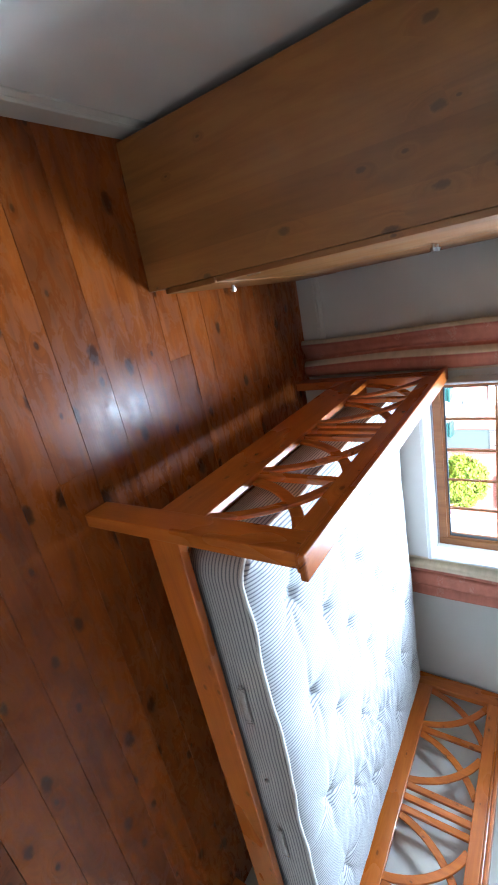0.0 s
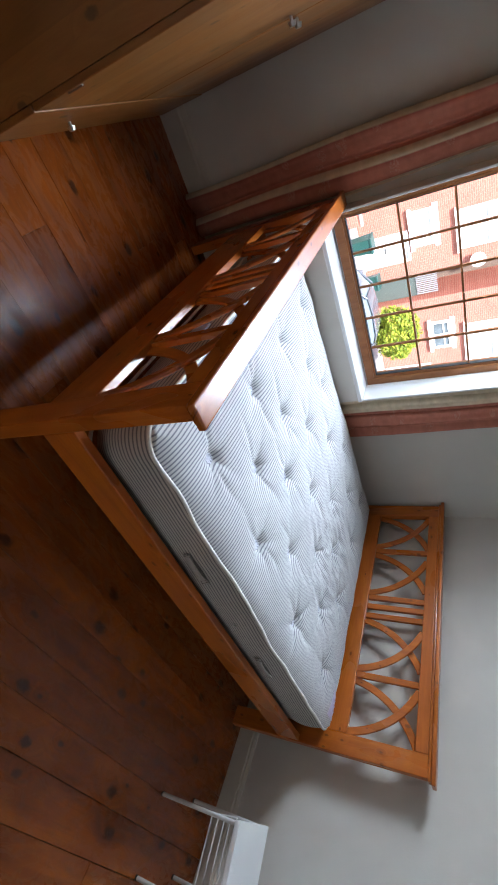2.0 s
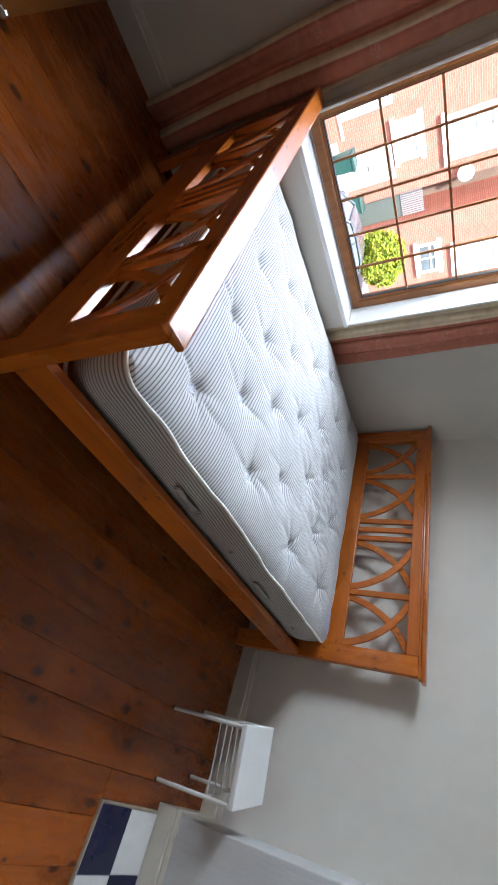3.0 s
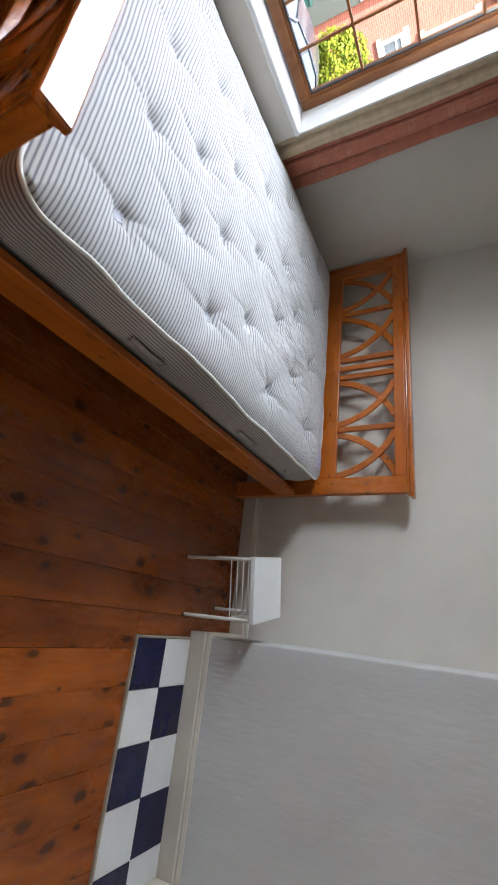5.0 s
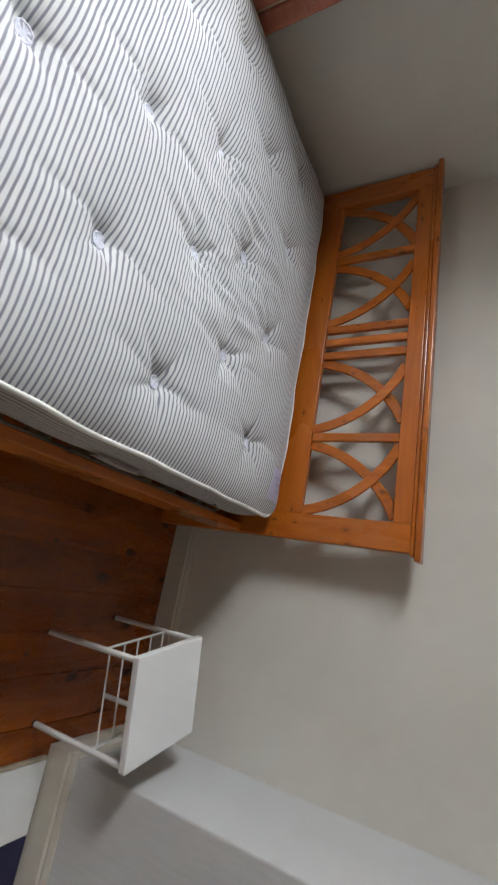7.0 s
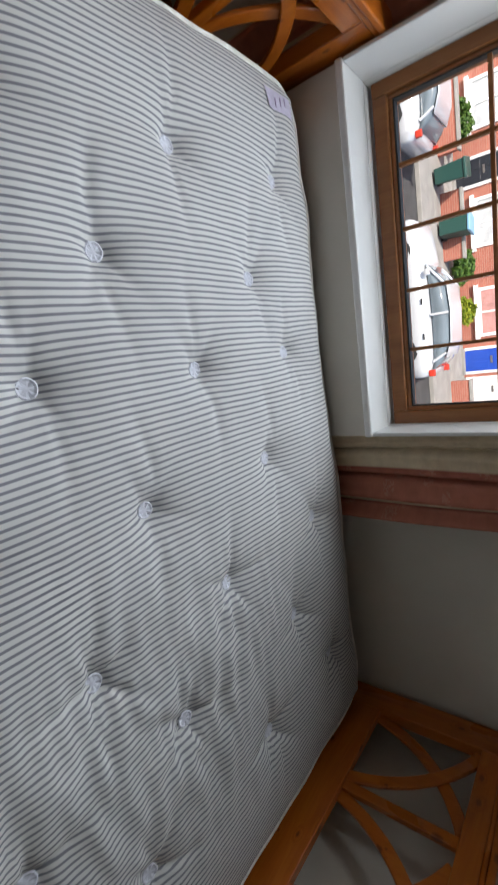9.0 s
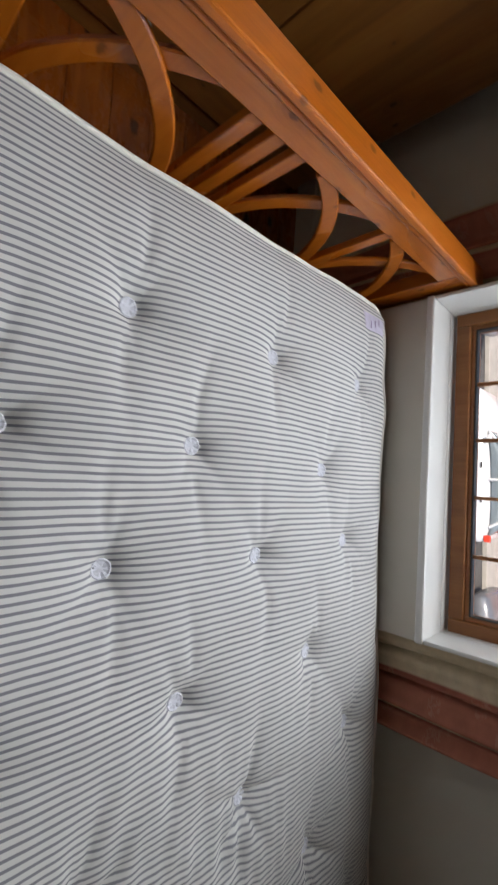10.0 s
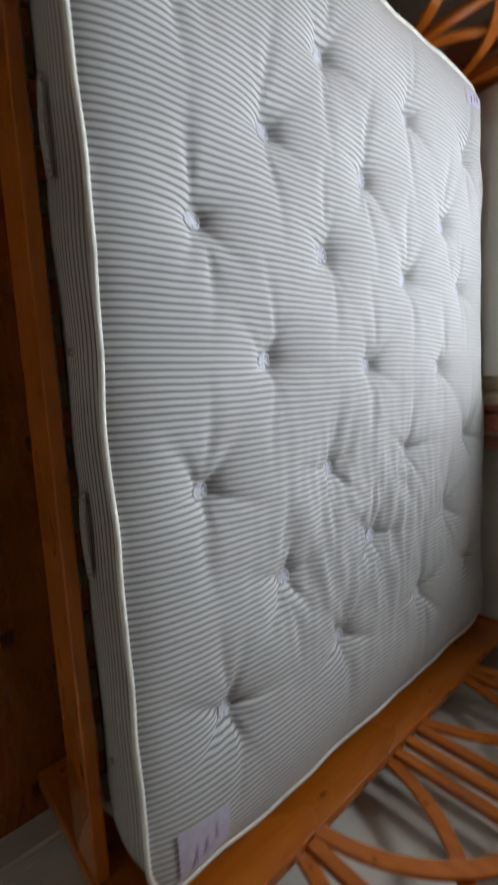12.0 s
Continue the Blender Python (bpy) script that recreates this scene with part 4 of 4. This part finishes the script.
def car_thing(x, y, paint, label, length=4.1, turn=0.0):
    """A hatchback: a lofted body with arches, glasshouse, wheels, lamps, handles and mirrors."""
    c = thing("parked_car", label, "car", (x, y, ROAD), turn, group="cars parked in the street")
    L = length / 2
    prof = ((-1.0, 0.42, 0.66, 0.72), (-0.96, 0.28, 0.78, 0.80), (-0.80, 0.24, 0.86, 0.86), (-0.45, 0.22, 0.94, 0.88), (0.0, 0.22, 0.97, 0.88), (0.5, 0.22, 0.98, 0.88), (0.85, 0.25, 0.97, 0.86), (0.97, 0.32, 0.90, 0.80), (1.0, 0.45, 0.72, 0.72))

    def loft(sections, inner):
        bm = bmesh.new()
        rings = []
        for px, z0, z1, hw in sections:
            ring = []
            for k in range(16):
                a = 2 * math.pi * k / 16
                cc, ss = math.cos(a), math.sin(a)
                ex = lambda t: math.copysign(abs(t) ** inner, t)
                ring.append(bm.verts.new((px * L, hw * ex(cc), (z0 + z1) / 2 + (z1 - z0) / 2 * ex(ss))))
            rings.append(ring)
        for p, q in zip(rings, rings[1:]):
            for k in range(16):
                bm.faces.new((p[k], p[(k + 1) % 16], q[(k + 1) % 16], q[k]))
        bm.faces.new(rings[0]), bm.faces.new(rings[-1])
        bmesh.ops.recalc_face_normals(bm, faces=bm.faces)
        return bm

    body = part("body", loft(prof, 0.5), paint, c, local=True, smooth=True)
    part("glasshouse", loft(((-0.42, 0.90, 0.96, 0.74), (-0.12, 0.90, 1.36, 0.70), (0.15, 0.90, 1.43, 0.68), (0.55, 0.90, 1.40, 0.67), (0.80, 0.90, 1.20, 0.68), (0.90, 0.90, 0.98, 0.70)), 0.55), M_CAR_GLASS, c, local=True, smooth=True)
    part("roof", loft(((-0.16, 1.345, 1.38, 0.60), (0.15, 1.40, 1.46, 0.62), (0.55, 1.37, 1.43, 0.61), (0.76, 1.24, 1.29, 0.60)), 0.6), paint, c, local=True, smooth=True)
    for s in (-1, 1):
        for a, b in (((-0.40, 0.74, 0.95), (-0.14, 0.655, 1.36)), ((0.20, 0.715, 0.95), (0.20, 0.665, 1.40)), ((0.80, 0.70, 0.95), (0.70, 0.63, 1.28))):
            part("pillar", rod(bmesh.new(), (a[0] * L, s * a[1], a[2]), (b[0] * L, s * b[1], b[2]), 0.035), paint, c, local=True)
        for wx in (-0.63, 0.63):
            wh = part("wheel", rod(bmesh.new(), (wx * L, s * 0.68, 0.31), (wx * L, s * 0.87, 0.31), 0.31, None, 24), M_BLACK, c, local=True)
            part("rim", rod(bmesh.new(), (wx * L, s * 0.86, 0.31), (wx * L, s * 0.885, 0.31), 0.20, 0.19, 18), M_CHROME, wh, local=True)
        part("mirror", boxed(-0.36 * L, -0.28 * L, s * 0.92 - 0.07, s * 0.92 + 0.07, 0.94, 1.06, bevel=0.03), paint, c, local=True)
        part("tail_lamp", boxed(0.90 * L, 0.985 * L, s * 0.72 - 0.05, s * 0.72 + 0.05, 0.84, 1.00, bevel=0.02), M_RED_LAMP, c, local=True)
        for hx in (-0.02, 0.42):
            part("door_handle", boxed(hx * L, hx * L + 0.16, s * 0.885 - 0.02, s * 0.885 + 0.02, 0.80, 0.83, bevel=0.006), M_BLACK, c, local=True)


def build_outside():
    solo("ground", boxed(-400, 400, -400, 400, ROAD - 0.3, ROAD), M_ASPHALT, "grey asphalt street reaching into the distance", "ground", "structure")
    solo("pavement", boxed(-60, 60, 15.6, FACE, ROAD, GROUND, bevel=0.02), M_PAVING, "pale concrete pavement and forecourts", "pavement", "structure")
    solo("house_base", boxed(XW - T, XE + T, YS - T, YN + T, ROAD, -0.2), M_BRICK_OWN, "brick ground storey under the room", "wall", "structure")

    def h1(h):
        house_door(h, -7.05, -6.2, M_DOOR_BLACK)
        house_window(h, -5.70, -4.0, -2.35, -0.75, M_PANE_NET)
        house_window(h, -9.6, -8.0, -2.35, -0.75, M_PANE_NET)
        house_window(h, -5.6, -4.1, 0.55, 2.3, M_PANE_NET)
    terraced_house(-10.5, -3.35, h1)

    def h2(h):
        house_window(h, -2.50, -0.70, -2.35, -0.75, M_PANE_PINK)
        house_door(h, -0.19, 0.65, M_DOOR_BLUE)
        house_window(h, -2.3, -0.8, 0.55, 2.3, M_PANE_NET)
        house_door(h, 0.98, 1.82, M_UPVC)
    terraced_house(-3.35, 2.05, h2)

    def h3(h):
        house_door(h, 3.30, 4.35, M_UPVC, -1.0)
        house_window(h, 2.55, 3.95, -0.80, 0.0, M_PANE_NET)
        house_window(h, 2.95, 4.45, 0.95, 2.6, M_PANE_NET)
        part("satellite_dish", rod(bmesh.new(), (4.98, FACE - 0.28, 1.55), (4.98, FACE - 0.22, 1.55), 0.30, 0.26, 24), M_UPVC, h)
        part("dish_bracket", rod(bmesh.new(), (4.98, FACE - 0.23, 1.5), (4.98, FACE, 1.4), 0.025), M_UPVC, h)
    terraced_house(2.05, 5.15, h3)
    # covered passage between two houses, shut by a slatted gate
    p = thing("passage", "dark covered passage with a grey slatted gate between the houses", "passage", (5.75, FACE, GROUND))
    part("back_wall", boxed(5.15, 6.35, FACE + 2.2, FACE + 2.4, GROUND, 3.4), M_PASSAGE, p)
    part("gate", boxed(5.20, 6.30, FACE + 0.5, FACE + 0.55, GROUND, -1.0), M_GATE, p)
    for k in range(12):
        part("slat", boxed(5.22 + k * 0.09, 5.27 + k * 0.09, FACE + 0.44, FACE + 0.49, -1.0, -0.1), M_GATE_SLAT, p)

    def h4(h):
        house_window(h, 7.55, 8.9, -0.55, 0.25, M_PANE_DARK)
        house_window(h, 7.9, 9.8, 0.95, 2.6, M_PANE_NET)
        house_door(h, 9.8, 10.7, M_UPVC)
    terraced_house(6.35, 13.5, h4)

    car_thing(-2.05, 13.5, M_CAR, "silver white hatchback parked at the far kerb", 4.1)
    car_thing(-7.9, 13.7, M_CAR, "silver car parked at the far kerb", 4.0)
    car_thing(3.5, 14.3, M_CAR_DARK, "grey car parked at the far kerb", 4.0)
    car_thing(8.0, 14.3, M_CAR, "pale car parked at the far kerb", 4.2)
    bin_thing(-6.1, 17.2, M_BIN, 12, "dark green wheelie bin standing on the pavement")
    bin_thing(-4.45, 17.4, M_BIN_BLUE, -8, "green wheelie bin with a pale blue lid")
    bin_thing(2.6, 17.4, M_BIN, 5, "dark green wheelie bin standing on the pavement")
    bin_thing(4.1, 17.3, M_BIN, -10, "dark green wheelie bin standing on the pavement")
    for x0, x1 in ((-9.0, -6.9), (-5.7, -3.5), (0.75, 2.0)):
        gw = thing("garden_wall", "low red brick forecourt wall with pale coping", "garden wall", ((x0 + x1) / 2, 17.9, GROUND), group="forecourt walls")
        part("brickwork", boxed(x0, x1, 17.8, 18.02, GROUND, GROUND + 0.62), M_BRICK, gw)
        part("coping", boxed(x0 - 0.03, x1 + 0.03, 17.76, 18.06, GROUND + 0.62, GROUND + 0.70, bevel=0.01), M_PAVING, gw)
    leaves("hedge", (6.60, 17.6, GROUND), (1.45, 0.9, 1.22), 7000, M_LEAF, "sunlit yellow-green rounded hedge bush", 3)
    leaves("shrub", (-3.3, 18.7, GROUND), (0.75, 0.45, 0.42), 1600, M_LEAF_DARK, "green shrub in a front garden", 5)
    leaves("shrub", (-8.0, 18.8, GROUND), (0.9, 0.4, 0.5), 1600, M_LEAF_DARK, "green shrub in a front garden", 8)
    leaves("shrub", (-1.7, 18.9, GROUND), (0.6, 0.4, 0.40), 1200, M_LEAF, "small light green shrub in a front garden", 9)


# ---- hearth and floorboards ----
HX0, HX1, HY0, HY1 = -0.690, -0.284, YS + 0.018, -0.807
FLOOR_Z = 0.0


def build_floor():
    slab = structure("floor", boxed(XW, XE, YS, YN + 0.12, -0.16, -0.022), M_BLACK, "varnished orange-brown pine floorboards", "floor")
    rnd = random.Random(11)
    y, k = YS, 0
    while y < YN + 0.10:
        w = rnd.choice((0.130, 0.140, 0.150, 0.172))
        y1 = min(y + w, YN + 0.12)
        spans = [(XW, XE)]
        gap = rnd.choice((0.0002, 0.0004, 0.0008, 0.0016))
        if y1 > HY0 and y < HY1:
            spans = [(XW, HX0 - 0.012)]
            if y1 > HY1 + 0.012:
                bm = boxed(HX0 - 0.0108, XE, HY1 + 0.0125, y1 - 0.0009, -0.022, FLOOR_Z, bevel=0.0012, segs=1)
                part("floorboard", bm, M_FLOOR, slab)
        for a, b in spans:
            cuts = [a, b]
            if k % 2 == 0:
                cuts = [a, rnd.uniform(-2.6, -1.0), b]
            for c0, c1 in zip(cuts, cuts[1:]):
                bm = boxed(c0 + 0.0003, c1 - 0.0003, y + gap, y1 - 0.0002, -0.022, FLOOR_Z + rnd.uniform(-0.0008, 0.0), bevel=0.0007, segs=1)
                part("floorboard", bm, M_FLOOR, slab)
        y, k = y1, k + 1


def build_hearth():
    h = thing("hearth", "navy and white chequered tile hearth set in the floor", "hearth", ((HX0 + HX1) / 2, -1.26, 0.0), kind="structure")
    part("bed", boxed(HX0, HX1, HY0, HY1, -0.022, 0.004), M_GROUT, h, "grey grout bed")
    s = (HX1 - HX0) / 2
    for i in range(2):
        for j in range(5):
            y1 = HY1 - j * 0.2035
            y0 = max(y1 - 0.2035, HY0)
            bm = boxed(HX0 + i * s + 0.0012, HX0 + (i + 1) * s - 0.0012, y0 + 0.0012, y1 - 0.0012, 0.0, 0.010, bevel=0.0015, segs=1)
            part("tile", bm, M_NAVY if (i + j) % 2 == 0 else M_TILE_WHITE, h)
    edge = boxed(HX0 - 0.011, HX0 - 0.001, HY0, HY1 + 0.011, -0.02, 0.011, bevel=0.002)
    box(edge, HX0 - 0.001, HX1, HY1 + 0.001, HY1 + 0.011, -0.02, 0.011, bevel=0.002)
    part("edging", edge, M_EDGE, h, "thin pale wooden edging strip")


build_shell()
build_skirting()
build_window()
build_curtains()
build_wardrobe()
build_bed()
build_mattress()
build_table()
build_outside()
build_hearth()
build_floor()
